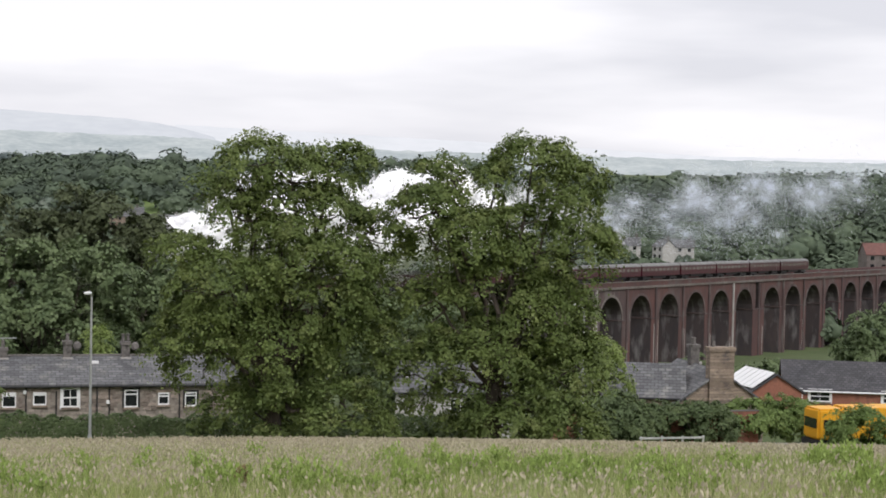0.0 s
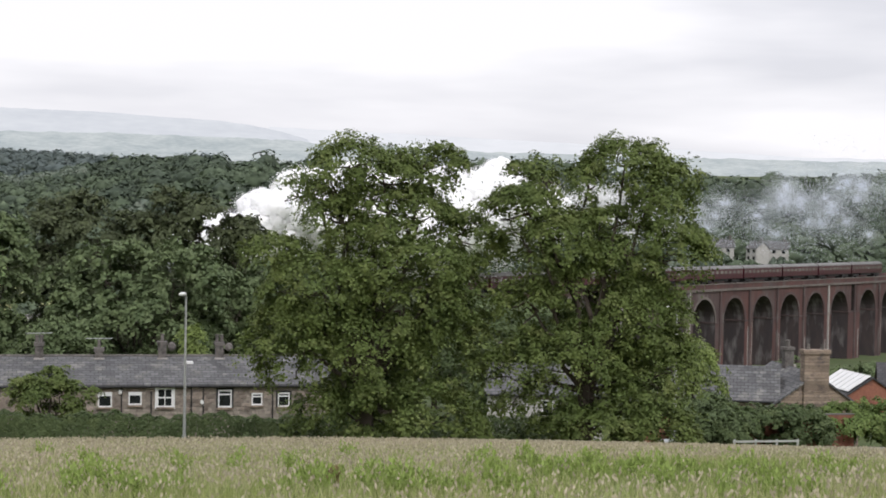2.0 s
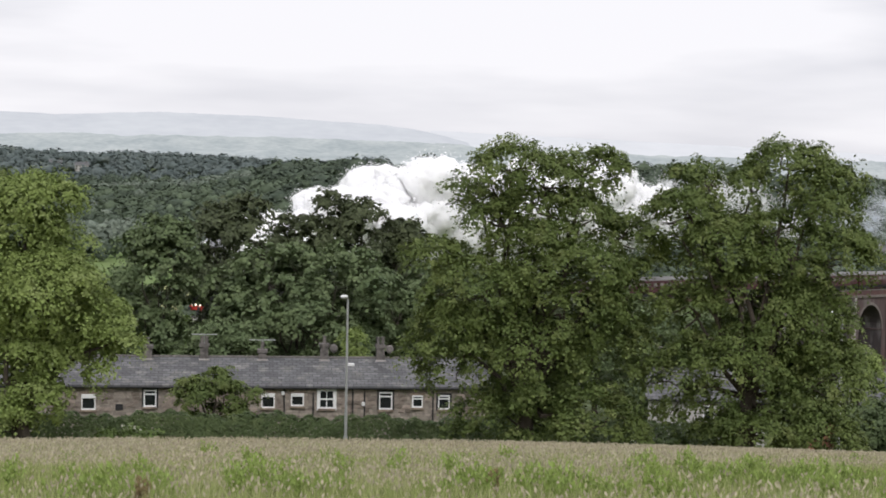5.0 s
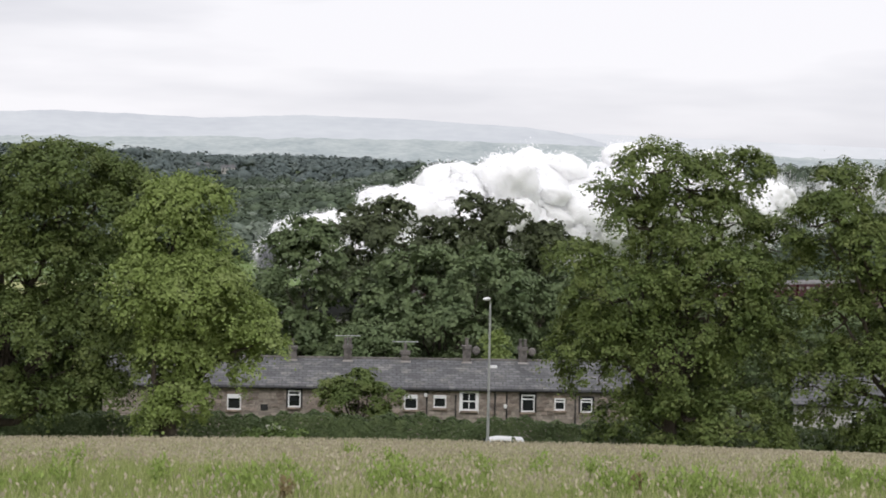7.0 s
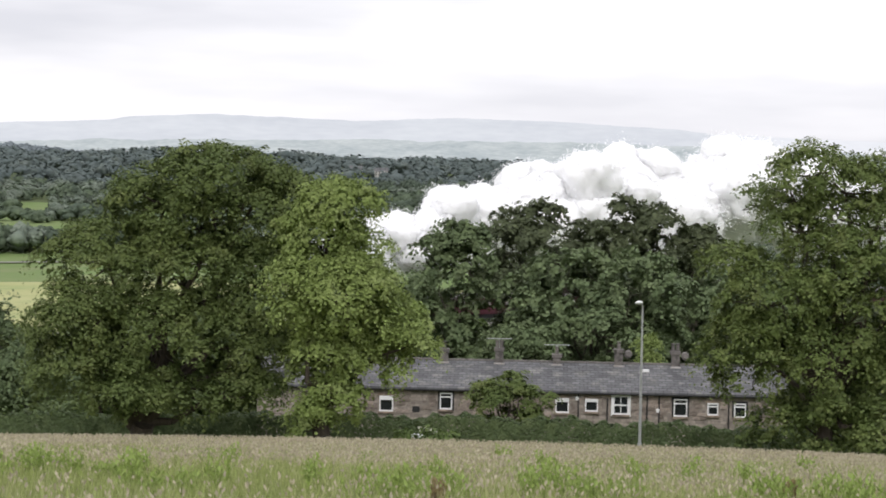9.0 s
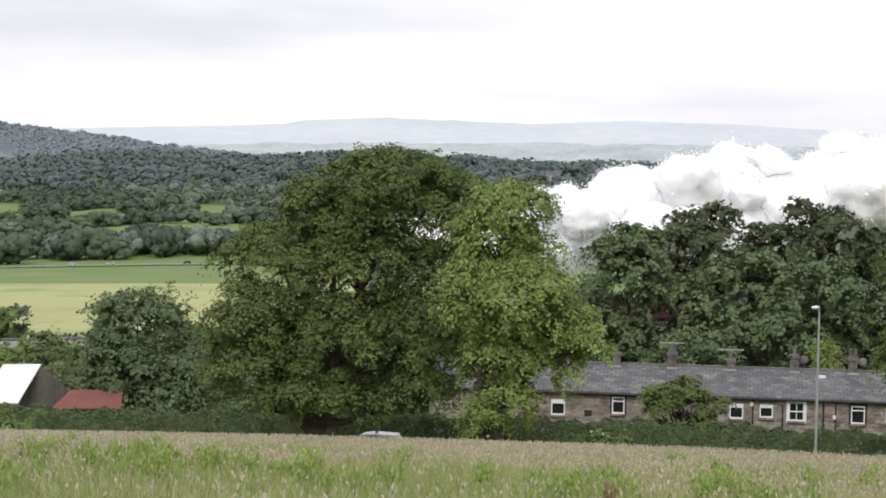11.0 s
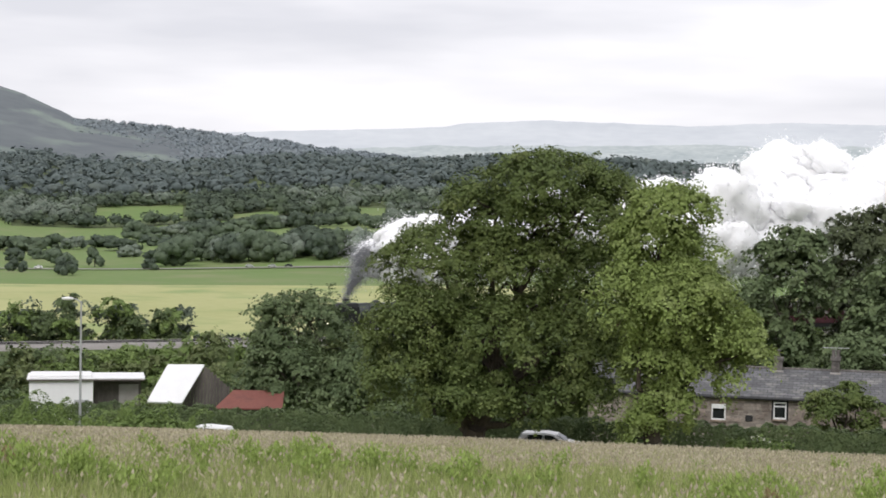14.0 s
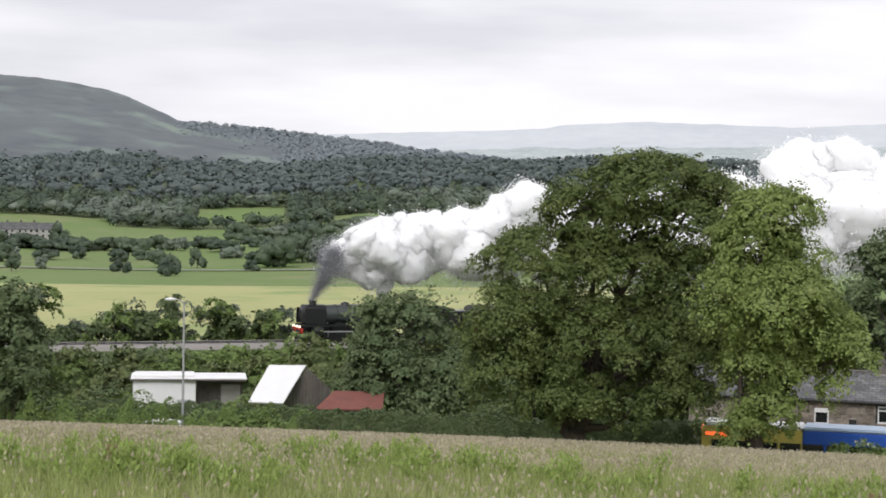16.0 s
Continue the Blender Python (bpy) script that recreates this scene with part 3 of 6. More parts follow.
LOBES_A = [
    (-1.2, -1.5, 18, 1.9, 1.5, 1.3, 1.1), (3.5, 0.4, 18, 1.9, 1.5, 1.3, 1.2), (1, -0.1, 17.2, 2, 1.6, 1.5, 1),
    (1.4, 0.3, 15.5, 3.6, 2.9, 1.3, 0.9), (-3.9, 1.2, 16.2, 1.4, 1.2, 0.9, 0.9), (-2.3, -0.2, 16.5, 1.3, 1.2, 1.3, 0.7),
    (-5.2, -0.9, 12.7, 1.5, 1.2, 0.9, 1), (-2.8, -1.6, 10.9, 3.1, 2.5, 1.8, 1), (2.4, -1.4, 12.2, 3.6, 2.9, 1.5, 0.7),
    (2.5, -1.2, 9.9, 3.3, 2.6, 2, 1), (-4.4, -1, 7.6, 2.1, 1.6, 2.6, 1.1), (-0.1, -0.6, 6.9, 4, 3.2, 2.8, 1),
    (4.5, 0.1, 7.3, 2.6, 2.1, 2.8, 1), (-0.4, 1, 3.1, 3.6, 2.9, 1.8, 1), (3.9, -1.4, 3.3, 3, 2.4, 2, 1),
    (0.4, -1.4, 13.5, 2.6, 2.1, 1.2, 0.9), (-1.6, -1.4, 14.8, 1.5, 1.2, 1.2, 0.8), (3.4, -0.1, 14.8, 2, 1.6, 1.2, 0.8),
    (6, 0.4, 14, 1.8, 1.5, 1.3, 0.6), (6.8, -0.5, 10.9, 1.7, 1.3, 2, 0.8)]
LOBES_B = [
    (2.3, 0.4, 18.05, 2.4, 1.9, 1.1, 1.2), (-3, -0.5, 17.15, 1.7, 1.4, 1.1, 1.1), (4.3, -0, 16.35, 2.1, 1.6, 1.7, 1),
    (-3.9, -1.2, 15.15, 1.8, 1.5, 1.2, 0.9), (0, 0.4, 16.65, 1.7, 1.3, 1.3, 0.6), (0.7, -0.1, 14.05, 3, 2.4, 1.3, 0.5),
    (5.1, -1.1, 12.9, 1.7, 1.3, 2, 1), (0.1, 0.8, 10.6, 3.5, 2.8, 1.8, 1.1), (2.8, 0.5, 8.9, 3, 2.4, 2.6, 1),
    (-3.9, -1.5, 12.9, 2, 1.6, 1.5, 0.5), (-3.5, -0.6, 9.6, 2, 1.6, 1.7, 0.8), (-0.8, 0.4, 6.3, 4.1, 3.3, 2.6, 1),
    (4.2, 0.5, 5.6, 2.5, 2, 2.6, 1), (-3.7, -0.1, 5.3, 2.3, 1.9, 2.3, 0.7), (1, 0.1, 2.5, 3.6, 2.9, 1.5, 1),
    (4.3, -1.1, 2.6, 2, 1.6, 1.5, 1), (-1.2, -0.9, 13.5, 2.3, 1.9, 1.5, 0.6), (2.7, -0.4, 12.9, 2.3, 1.9, 1.7, 0.7)]
LOBES_D = [
    (4.7, -1, 17.7, 3.6, 2.9, 1.7, 1), (1.6, -0.2, 16.3, 3.3, 2.6, 1.9, 1), (7.5, -0.4, 16, 2.9, 2.3, 2.4, 1),
    (-2.1, -0.2, 12.7, 3.3, 2.6, 2.2, 1), (2.7, 1.1, 12, 4.5, 3.6, 3.1, 1), (7.9, -0.2, 11.3, 2.6, 2.1, 3.1, 1),
    (-3.4, -1.5, 8.9, 2.8, 2.2, 2.6, 1), (1.8, 0.1, 7.9, 4.8, 3.9, 2.8, 1), (6.6, 0.2, 7.2, 3.1, 2.5, 2.4, 1),
    (-2.7, -1.2, 5.8, 3.1, 2.5, 1.7, 1), (3.2, 1.1, 4.8, 3.8, 3, 1.5, 1), (6.3, -0.9, 4.5, 2.4, 1.9, 1.7, 1),
    (4.4, 1.1, 14.9, 4.5, 3.6, 2.8, 1), (-0.2, -1.1, 4.8, 3.1, 2.5, 1.2, 1), (-4.1, -0.5, 6.9, 2.1, 1.7, 2.1, 0.8),
    (7.6, -0.2, 8.9, 2.4, 1.9, 2.8, 0.8)]
LOBES_C = [
    (0.5, -0.0, 15.6, 2.3, 1.8, 1.0, 1.0), (-0.4, 1.0, 13.4, 2.4, 2.0, 1.6, 1.0), (1.9, 0.6, 12.6, 1.6, 1.3, 1.6, 1.0),
    (-1.6, -1.2, 10.5, 1.6, 1.3, 1.8, 1.0), (1.3, -1.4, 10.3, 2.9, 2.3, 2.0, 1.0), (3.6, 0.8, 8.2, 2.0, 1.6, 2.0, 1.0),
    (0.4, 0.4, 6.7, 2.6, 2.1, 1.6, 1.0), (4.6, -0.8, 7.1, 1.4, 1.2, 1.5, 1.0), (0.8, -0.1, 4.1, 2.0, 1.6, 1.3, 0.5),
    (-0.4, -0.3, 2.4, 1.0, 0.9, 1.4, 0.6)]

# ---- the great trees by the road ----
tree("lime_tree", 5.3, 106, LOBES_A, M["oak"], M["bark"], "tall broad-crowned leafy green tree beside the road", 1, n=7600, per=17, size=0.18, spread=0.41, trunk=0.5, fork=5, shell=0.88, group="roadside trees")
tree("lime_tree", -1.7, 106, LOBES_B, M["oak"], M["bark"], "tall green tree with two leafy heads and open middle boughs", 2, n=7600, per=17, size=0.18, spread=0.41, trunk=0.5, fork=5, shell=0.88, group="roadside trees")
tree("beech_tree", 26.85, 110, LOBES_D, M["beech"], M["bark"], "large dense dome-shaped dark green tree on a thick trunk", 3, n=9800, per=17, size=0.185, spread=0.42, trunk=0.75, fork=2.8, skirt=3.1, group="roadside trees")
tree("sycamore_tree", 21.0, 104.5, LOBES_C, M["sycamore"], M["bark"], "bright green leafy tree leaning against a darker one", 4, n=5600, per=17, size=0.185, spread=0.41, trunk=0.5, fork=4, group="roadside trees")


def crown(w, h, seed, layers=3, z0=0.25):
    """Lobes of a rounded crown w wide and h high."""
    rng = np.random.default_rng(seed)
    out = []
    for k in range(layers):
        f = z0 + (0.92 - z0) * (k + 0.5) / layers
        rw = w / 2 * math.sqrt(max(0.1, 1 - ((f - 0.45) / 0.62) ** 2))
        m = max(3, int(5 * rw / (w / 2)))
        for i in range(m):
            a = 2 * math.pi * (i + rng.random() * 0.7) / m
            q = rng.uniform(0.45, 0.62)
            out.append((rw * q * math.cos(a), rw * q * math.sin(a) * 0.8, h * f, rw * rng.uniform(0.38, 0.55), rw * rng.uniform(0.38, 0.5), h * rng.uniform(0.12, 0.19), 1.0))
    out.append((0, 0, h * 0.86, w * 0.26, w * 0.24, h * 0.14, 1.2))
    out.append((0, 0, h * 0.6, w * 0.4, w * 0.36, h * 0.32, 0.7))
    return out


# bearing, distance, base, top, width, leaves, label
BACK = [
    (11.3, 186, -7, 16.3, 12, "maple", "dark rounded tree behind the cottages"), (14.3, 187, -7, 15.7, 16, "maple", "dark rounded tree behind the cottages"),
    (12.4, 168, -6, 11.6, 21, "mid", "wide spreading green tree behind the cottages"), (16.9, 176, -6, 13.8, 8, "mid", "upright green ash tree"),
    (18.9, 168, -6, 5.5, 8, "mid", "green tree beside the cottages"), (8.2, 172, -6, 9.5, 9, "mid", "green tree behind the cottages"),
    (5.2, 180, -7, 9, 12, "maple", "dark tree behind the cottages"), (1.0, 175, -7, 6, 12, "mid", "green tree behind the cottages"),
    (14.7, 162, -5, 4.5, 10, "mid", "low green tree behind the cottages"), (20.5, 190, -7, 9, 11, "mid", "green tree by the railway"),
    (24.5, 180, -6, 4.5, 12, "mid", "green tree by the railway"), (28.0, 172, -5, 3.5, 11, "mid", "leafy tree by the railway"),
    (32.3, 157, -3, 8.0, 10.5, "mid", "rounded green tree beside the sheds"), (32.4, 153.5, -3, 3.2, 9, "mid", "leafy green bush beside the sheds"), (30.2, 152, -3, 3.2, 8, "mid", "leafy shrub beside the railway"),
    (-4.9, 133, -2, 6.6, 5.5, "sycamore", "light green tree beside the stone house"), (-5.6, 128, -2, 3.0, 5, "mid", "dark shrub beside the stone house"),
    (15.1, 129, -2, 4.0, 6.2, "oak", "small round green tree before the cottages"), (-14.0, 250, -14, 2.2, 16, "mid", "green tree beside the viaduct"), (-8.2, 236, -15, -4.2, 9, "mid", "green tree below the viaduct"), (-10.2, 240, -15, -4.9, 10, "mid", "green tree below the viaduct"), (-12.0, 243, -15, -5.6, 10, "bramble", "light green bushes below the viaduct"),
    (7.0, 195, -8, 8.5, 13, "mid", "green tree by the railway"), (9.6, 192, -8, 8.5, 12, "maple", "dark tree by the railway"), (3.0, 200, -8, 6.5, 13, "mid", "green tree by the railway"),
    (-0.8, 205, -9, 4, 13, "mid", "green tree by the railway"), (13.4, 196, -8, 10.5, 14, "mid", "green tree by the railway"), (18.4, 186, -7, 8.5, 10, "mid", "green tree by the railway"), (22.5, 176, -6, 6.5, 11, "mid", "green tree by the railway"),
    (26.2, 168, -5, 4, 11, "mid", "leafy tree by the railway"), (10.75, 147, -1, 5.2, 1.3, "sycamore", "slim yellow-green tree behind the cottages"), (9.2, 188, -7, 14.0, 6, "maple", "dark pointed fir behind the cottages"), (46.2, 170, -4, 6.6, 9, "mid", "dark green tree by the railway"), (44.4, 172, -4, 7.6, 6.5, "mid", "dark green tree by the railway")]
for i, (a, d, zb, zt, w, m, lab) in enumerate(BACK):
    h = zt - zb
    tree("tree", a, d, crown(w, h, 40 + i, 3 if h > 9 else 2, 0.2), M[m], M["bark"], lab, 60 + i, n=int((7.5 if m == "maple" or w > 15 else 6 if d > 165 else 10 if d > 140 else 24) * w * max(h, 5)) + 300, per=13, size=(0.4 if d > 165 else 0.3) if d > 140 and w > 3 else 0.2, spread=0.56 if d > 140 and w > 3 else 0.32, trunk=0.3, fork=h * 0.3, zb=zb, group="trees behind the road")


def hedge_row(u0, u1, w, h, thick, mat, label, seed, dens=26, wild=0.08, size=0.17):
    """A trimmed hedge in sections of about 9 m: leaves over its top and flanks, more or less even."""
    rng = np.random.default_rng(seed)
    ob = thing("hedge", Matrix(), label, "hedge", kind="structure")
    for a in np.arange(u0, u1, 9.0):
        b = min(a + 9.0, u1)
        n = int((b - a) * dens * 12)
        u = rng.uniform(a, b, n)
        side = rng.random(n)
        wave = h * (1 + wild * np.sin(u * 0.9 + seed) + wild * 0.8 * np.sin(u * 2.7) + wild * 0.6 * np.sin(u * 6.1 + 1))
        top = side < 0.36
        v = np.where(top, rng.uniform(-1, 1, n), np.where(side < 0.9, -1, 1))
        z = np.where(top, 1 - 0.12 * v ** 2, rng.random(n) ** 0.8 * 0.93)
        bulge = 1 + wild * 1.6 * np.sin(u * 1.7 + 3 * z) + 0.06 * rng.normal(0, 1, n) - 0.25 * np.clip(z - 0.75, 0, 1)
        wv = w + v * thick * bulge
        x, y = uw(u, wv)
        c = np.stack([x, y, height(*uw(u, w)) + wave * z + rng.normal(0, 0.05, n)], 1)
        nn = np.where(top[:, None], np.array([0, 0, 1.0]), np.array([NX, NY, 0.5]) * np.where(v < 0, -1, 1)[:, None] + np.array([0, 0, 0.6]))
        quads_object("section", leaves(c, unit(nn), size, rng), 4, [mat], ob)


hedge_row(-34, 75, 121.3, 1.8, 0.85, M["hedge"], "clipped dark green roadside hedge", 11, 70)


# ---- houses ----
def window(parent, x, y, z, w, h, style="casement"):
    """A window in a wall that faces -y: surround, frame, sill, panes."""
    f = part("window", boxes((x - w / 2, x - w / 2 + 0.09, y - 0.06, y + 0.06, z - h / 2, z + h / 2), (x + w / 2 - 0.09, x + w / 2, y - 0.06, y + 0.06, z - h / 2, z + h / 2), (x - w / 2 + 0.09, x + w / 2 - 0.09, y - 0.06, y + 0.06, z + h / 2 - 0.12, z + h / 2), (x - w / 2 + 0.09, x + w / 2 - 0.09, y - 0.06, y + 0.06, z - h / 2, z - h / 2 + 0.12)), M["white"], parent)
    part("pane", boxes((x - w / 2 + 0.08, x + w / 2 - 0.08, y - 0.015, y + 0.03, z - h / 2 + 0.1, z + h / 2 - 0.1)), M["glass"], f)
    part("sill", boxes((x - w / 2 - 0.1, x + w / 2 + 0.1, y - 0.16, y + 0.05, z - h / 2 - 0.14, z - h / 2 - 0.003)), M["stone"], f)
    if style == "casement":
        part("transom", boxes((x - w / 2 + 0.09, x + w / 2 - 0.09, y - 0.05, y + 0.05, z + h * 0.16, z + h * 0.16 + 0.1)), M["white"], f)
    if style in ("hopper", "casement"):
        part("lintel", boxes((x - w / 2 - 0.15, x + w / 2 + 0.15, y - 0.05, y + 0.05, z + h / 2 + 0.003, z + h / 2 + 0.2)), M["stone"], f)
    if style == "hopper":
        part("top_light", boxes((x - w / 2 + 0.05, x + w / 2 - 0.05, y - 0.12, y - 0.065, z + h * 0.24, z + h / 2 - 0.03)), M["white"], f)
    if style == "sash":
        part("surround", boxes((x - w / 2 - 0.16, x - w / 2 - 0.003, y - 0.09, y + 0.05, z - h / 2 - 0.14, z + h / 2 + 0.16), (x + w / 2 + 0.003, x + w / 2 + 0.16, y - 0.09, y + 0.05, z - h / 2 - 0.14, z + h / 2 + 0.16), (x - w / 2, x + w / 2, y - 0.09, y + 0.05, z + h / 2 + 0.003, z + h / 2 + 0.16)), M["white"], f)
        part("glazing_bar", boxes((x - 0.03, x + 0.03, y - 0.05, y + 0.04, z - h / 2 + 0.12, z + h / 2 - 0.12), (x - w / 2 + 0.09, x + w / 2 - 0.09, y - 0.055, y + 0.05, z - 0.05, z + 0.05)), M["white"], f)
    if style == "dark":
        part("surround", boxes((x - w / 2 - 0.14, x - w / 2 - 0.003, y - 0.07, y + 0.05, z - h / 2 - 0.1, z + h / 2 + 0.14), (x + w / 2 + 0.003, x + w / 2 + 0.14, y - 0.07, y + 0.05, z - h / 2 - 0.1, z + h / 2 + 0.14), (x - w / 2, x + w / 2, y - 0.07, y + 0.05, z + h / 2 + 0.003, z + h / 2 + 0.14)), M["dark_frame"], f)
        part("transom", boxes((x - w / 2 + 0.09, x + w / 2 - 0.09, y - 0.05, y + 0.05, z + h * 0.2, z + h * 0.2 + 0.1)), M["white"], f)
    return f


def gable_roof(x0, x1, dep, e, rd, over=0.3, th=0.16):
    """A pitched roof whose ridge runs along x."""
    bm = bmesh.new()
    prof = [(-over, e - over * (rd - e) / (dep / 2)), (dep / 2, rd), (dep + over, e - over * (rd - e) / (dep / 2))]
    low = [(y, z - th) for y, z in prof[::-1]]
    f = bm.faces.new([bm.verts.new((x0, y, z)) for y, z in prof + low])
    r = bmesh.ops.extrude_face_region(bm, geom=[f])
    bmesh.ops.translate(bm, verts=[v for v in r["geom"] if isinstance(v, bmesh.types.BMVert)], vec=(x1 - x0, 0, 0))
    bmesh.ops.triangulate(bm, faces=[g for g in bm.faces if len(g.verts) > 4])
    bmesh.ops.recalc_face_normals(bm, faces=bm.faces)
    return bm


def house_walls(x0, x1, dep, b, e, rd):
    """Four walls with gables at both ends."""
    bm = bmesh.new()
    prof = [(0, b), (0, e), (dep / 2, rd - 0.18), (dep, e), (dep, b)]
    f = bm.faces.new([bm.verts.new((x0, y, z)) for y, z in prof])
    r = bmesh.ops.extrude_face_region(bm, geom=[f])
    bmesh.ops.translate(bm, verts=[v for v in r["geom"] if isinstance(v, bmesh.types.BMVert)], vec=(x1 - x0, 0, 0))
    bmesh.ops.triangulate(bm, faces=[g for g in bm.faces if len(g.verts) > 4])
    bmesh.ops.recalc_face_normals(bm, faces=bm.faces)
    return bm


def chimney(parent, x, y, z0, z1, w=0.8, pots=1, mat=None, aerial=False, dish=False):
    c = part("chimney", boxes((x - w / 2, x + w / 2, y - 0.42, y + 0.36, z0, z1 - 0.25), (x - w / 2 - 0.08, x + w / 2 + 0.08, y - 0.5, y + 0.5, z1 - 0.25, z1)), mat or M["soot_stone"], parent)
    for i in range(pots):
        px = x + (i - (pots - 1) / 2) * 0.36
        part("chimney_pot", tubes(((px, y, z1), (px, y, z1 + 0.5), 0.15, 0.12), ((px, y, z1 + 0.5), (px, y, z1 + 0.58), 0.17, 0.17)), M["soot_stone"], c)
    part("flashing", boxes((x - w / 2 - 0.1, x + w / 2 + 0.1, y - 0.62, y - 0.425, z0 + 0.32, z0 + 0.62)), M["lime"], c)
    if aerial:
        part("aerial", tubes(((x, y, z1), (x, y, z1 + 0.7), 0.03), ((x - 1.0, y, z1 + 0.7), (x + 1.0, y, z1 + 0.72), 0.035), *[((x + k * 0.22, y - 0.25, z1 + 0.71), (x + k * 0.22, y + 0.25, z1 + 0.71), 0.02) for k in range(-4, 5)], n=5), M["steel"], c)
    if dish:
        bm = bmesh.new()
        bmesh.ops.create_cone(bm, cap_ends=True, segments=16, radius1=0.34, radius2=0.2, depth=0.14, matrix=Matrix.Translation((x + 0.75, y - 0.3, z1 - 0.35)) @ pose(0, 0, 0, 80, 0, 20))
        tube(bm, (x + w / 2, y - 0.2, z1 - 0.5), (x + 0.75, y - 0.25, z1 - 0.4), 0.03, n=5)
        part("satellite_dish", bm, M["soot_stone"], c)


def pipe(parent, x, z0, z1, mat, y=-0.1):
    part("drainpipe", tubes(((x, y, z0), (x, y, z1), 0.06), ((x, y - 0.0, z1), (x, y + 0.12, z1 + 0.25), 0.06), n=6), mat, parent)


def terrace():
    """A row of low stone cottages below the road."""
    ob = thing("cottage_terrace", pose(*uw(0, 137), 0, 0, 0, 15), "row of low sandstone cottages with a patched slate roof", "house")
    x0, x1, dep, e, b, rd = -19.5, 20.8, 8.0, 2.2, -4.2, 3.85
    wall = part("wall", house_walls(x0, x1, dep, b, e, rd), M["mortar"], ob)
    roof = part("roof", gable_roof(x0 - 0.15, x1 + 0.15, dep, e, rd), M["slate"], ob)
    for x, z, w, h, st in ((-9.6, 0.75, 1.05, 1.2, "hopper"), (-5.05, 1.05, 0.95, 1.3, "dark"), (3.78, 0.92, 1.02, 1.15, "hopper"), (6.0, 1.0, 0.98, 1.0, "hopper"), (8.22, 1.05, 1.15, 1.45, "sash"), (12.72, 0.95, 1.02, 1.35, "dark"), (15.16, 0.9, 0.82, 0.95, "casement"), (17.2, 0.85, 0.9, 1.1, "dark")):
        window(ob, x, -0.02, z, w, h, st)
    part("window", boxes((-7.6, -7.05, -0.05, 0.05, 0.15, 0.6)), M["dark_frame"], ob)
    for i, u in enumerate((5.4, 1.1, -3.4, -8.2, -12.6)):
        chimney(ob, -u, dep / 2, rd - 0.75, rd + (0.85, 1.0, 0.6, 1.1, 1.05)[i], 0.62, (1, 2, 1, 1, 2)[i], aerial=i in (1, 2), dish=i in (3, 4))
    for x in (5.0, 7.2, 10.2, 11.1, 16.35):
        pipe(ob, x, -1.5, 1.55 if x != 7.2 else 1.35, M["dark_frame"])
    part("gutter", tubes(((x0, -0.42, e - 0.28), (x1, -0.42, e - 0.28), 0.07), n=6), M["dark_frame"], ob)
    part("ridge_tiles", tubes(((x0 - 0.2, dep / 2, rd - 0.03), (x1 + 0.2, dep / 2, rd - 0.03), 0.12), n=8), M["soot_stone"], ob)
    part("skylight", boxes((9.9, 10.5, 2.7, 3.15, 3.32, 3.5)), M["white"], ob)
    for x, z in ((-1.9, 1.55), (4.9, 1.5), (11.0, 0.7)):
        part("wall_lamp", boxes((x - 0.12, x + 0.12, -0.2, -0.02, z - 0.16, z + 0.16), bevel=0.04), M["white"], ob)
    return ob, wall, roof


TERRACE, T_WALL, T_ROOF = terrace()


def gable_house(name, az, d, turn, wid, dep, base, eave, ridge, wmat, rmat, label, wins=(), chims=(), trim=None):
    """A house of its own: ridge along its local x, centred, turned by turn degrees from square to the viewpoint."""
    x, y = pt(az, d)
    ob = thing(name, pose(x, y, 0, 0, 0, az + turn), label, "house", "houses beyond the road")
    part("wall", house_walls(-wid / 2, wid / 2, dep, base, eave, ridge), wmat, ob)
    part("roof", gable_roof(-wid / 2 - 0.25, wid / 2 + 0.25, dep, eave, ridge), rmat, ob)
    for w in wins:
        window(ob, *w)
    for c in chims:
        chimney(ob, *c)
    part("gutter", tubes(((-wid / 2 - 0.2, -0.36, eave - 0.25), (wid / 2 + 0.2, -0.36, eave - 0.25), 0.08), n=6), trim or M["dark_frame"], ob)
    return ob


gable_house("stone_house", -5.9, 149, 0, 9.5, 7.5, -4, 0.6, 2.9, M["stone"], M["slate"], "stone house with a plain grey slate roof", ((2.9, -0.02, -0.9, 0.9, 1.2, "casement"),), ((-1.5, 3.7, 2.0, 4.4, 0.8, 2),))
GABLE = gable_house("stone_house", -9.5, 156, 112, 10.0, 7.6, -4, 0.15, 2.75, M["stone"], M["slate"], "sandstone house with a gable end and tall chimney", (), ((1.5, 3.8, 2.2, 4.3, 0.8, 2),), M["white"])
part("gable_chimney", boxes((-5.3, -4.3, 2.75, 4.85, -4, 4.3), (-5.4, -4.2, 2.65, 4.95, 4.305, 4.65), (-5.35, -4.25, 2.7, 4.9, 1.2, 1.35)), M["stone"], GABLE)
for yy in (3.2, 4.4):
    part("chimney_pot", tubes(((-4.8, yy, 4.65), (-4.8, yy, 5.1), 0.16, 0.13)), M["soot_stone"], GABLE)
for yy in (8.0, 7.5):
    part("drainpipe", tubes(((-4.4, yy, -3), (-4.4, yy, -0.1), 0.07), n=6), M["white"], GABLE)
gable_house("pale_house", -0.45, 141, 0, 9.0, 7.0, -3.5, 1.4, 3.4, M["render_wall"], M["slate"], "pale rendered cottage with a slate roof", ((2.6, -0.02, 0.2, 0.85, 1.3, "casement"), (0.2, -0.02, 0.2, 0.85, 1.3, "casement")), ((-3.5, 3.5, 2.6, 4.4, 0.8, 2),))
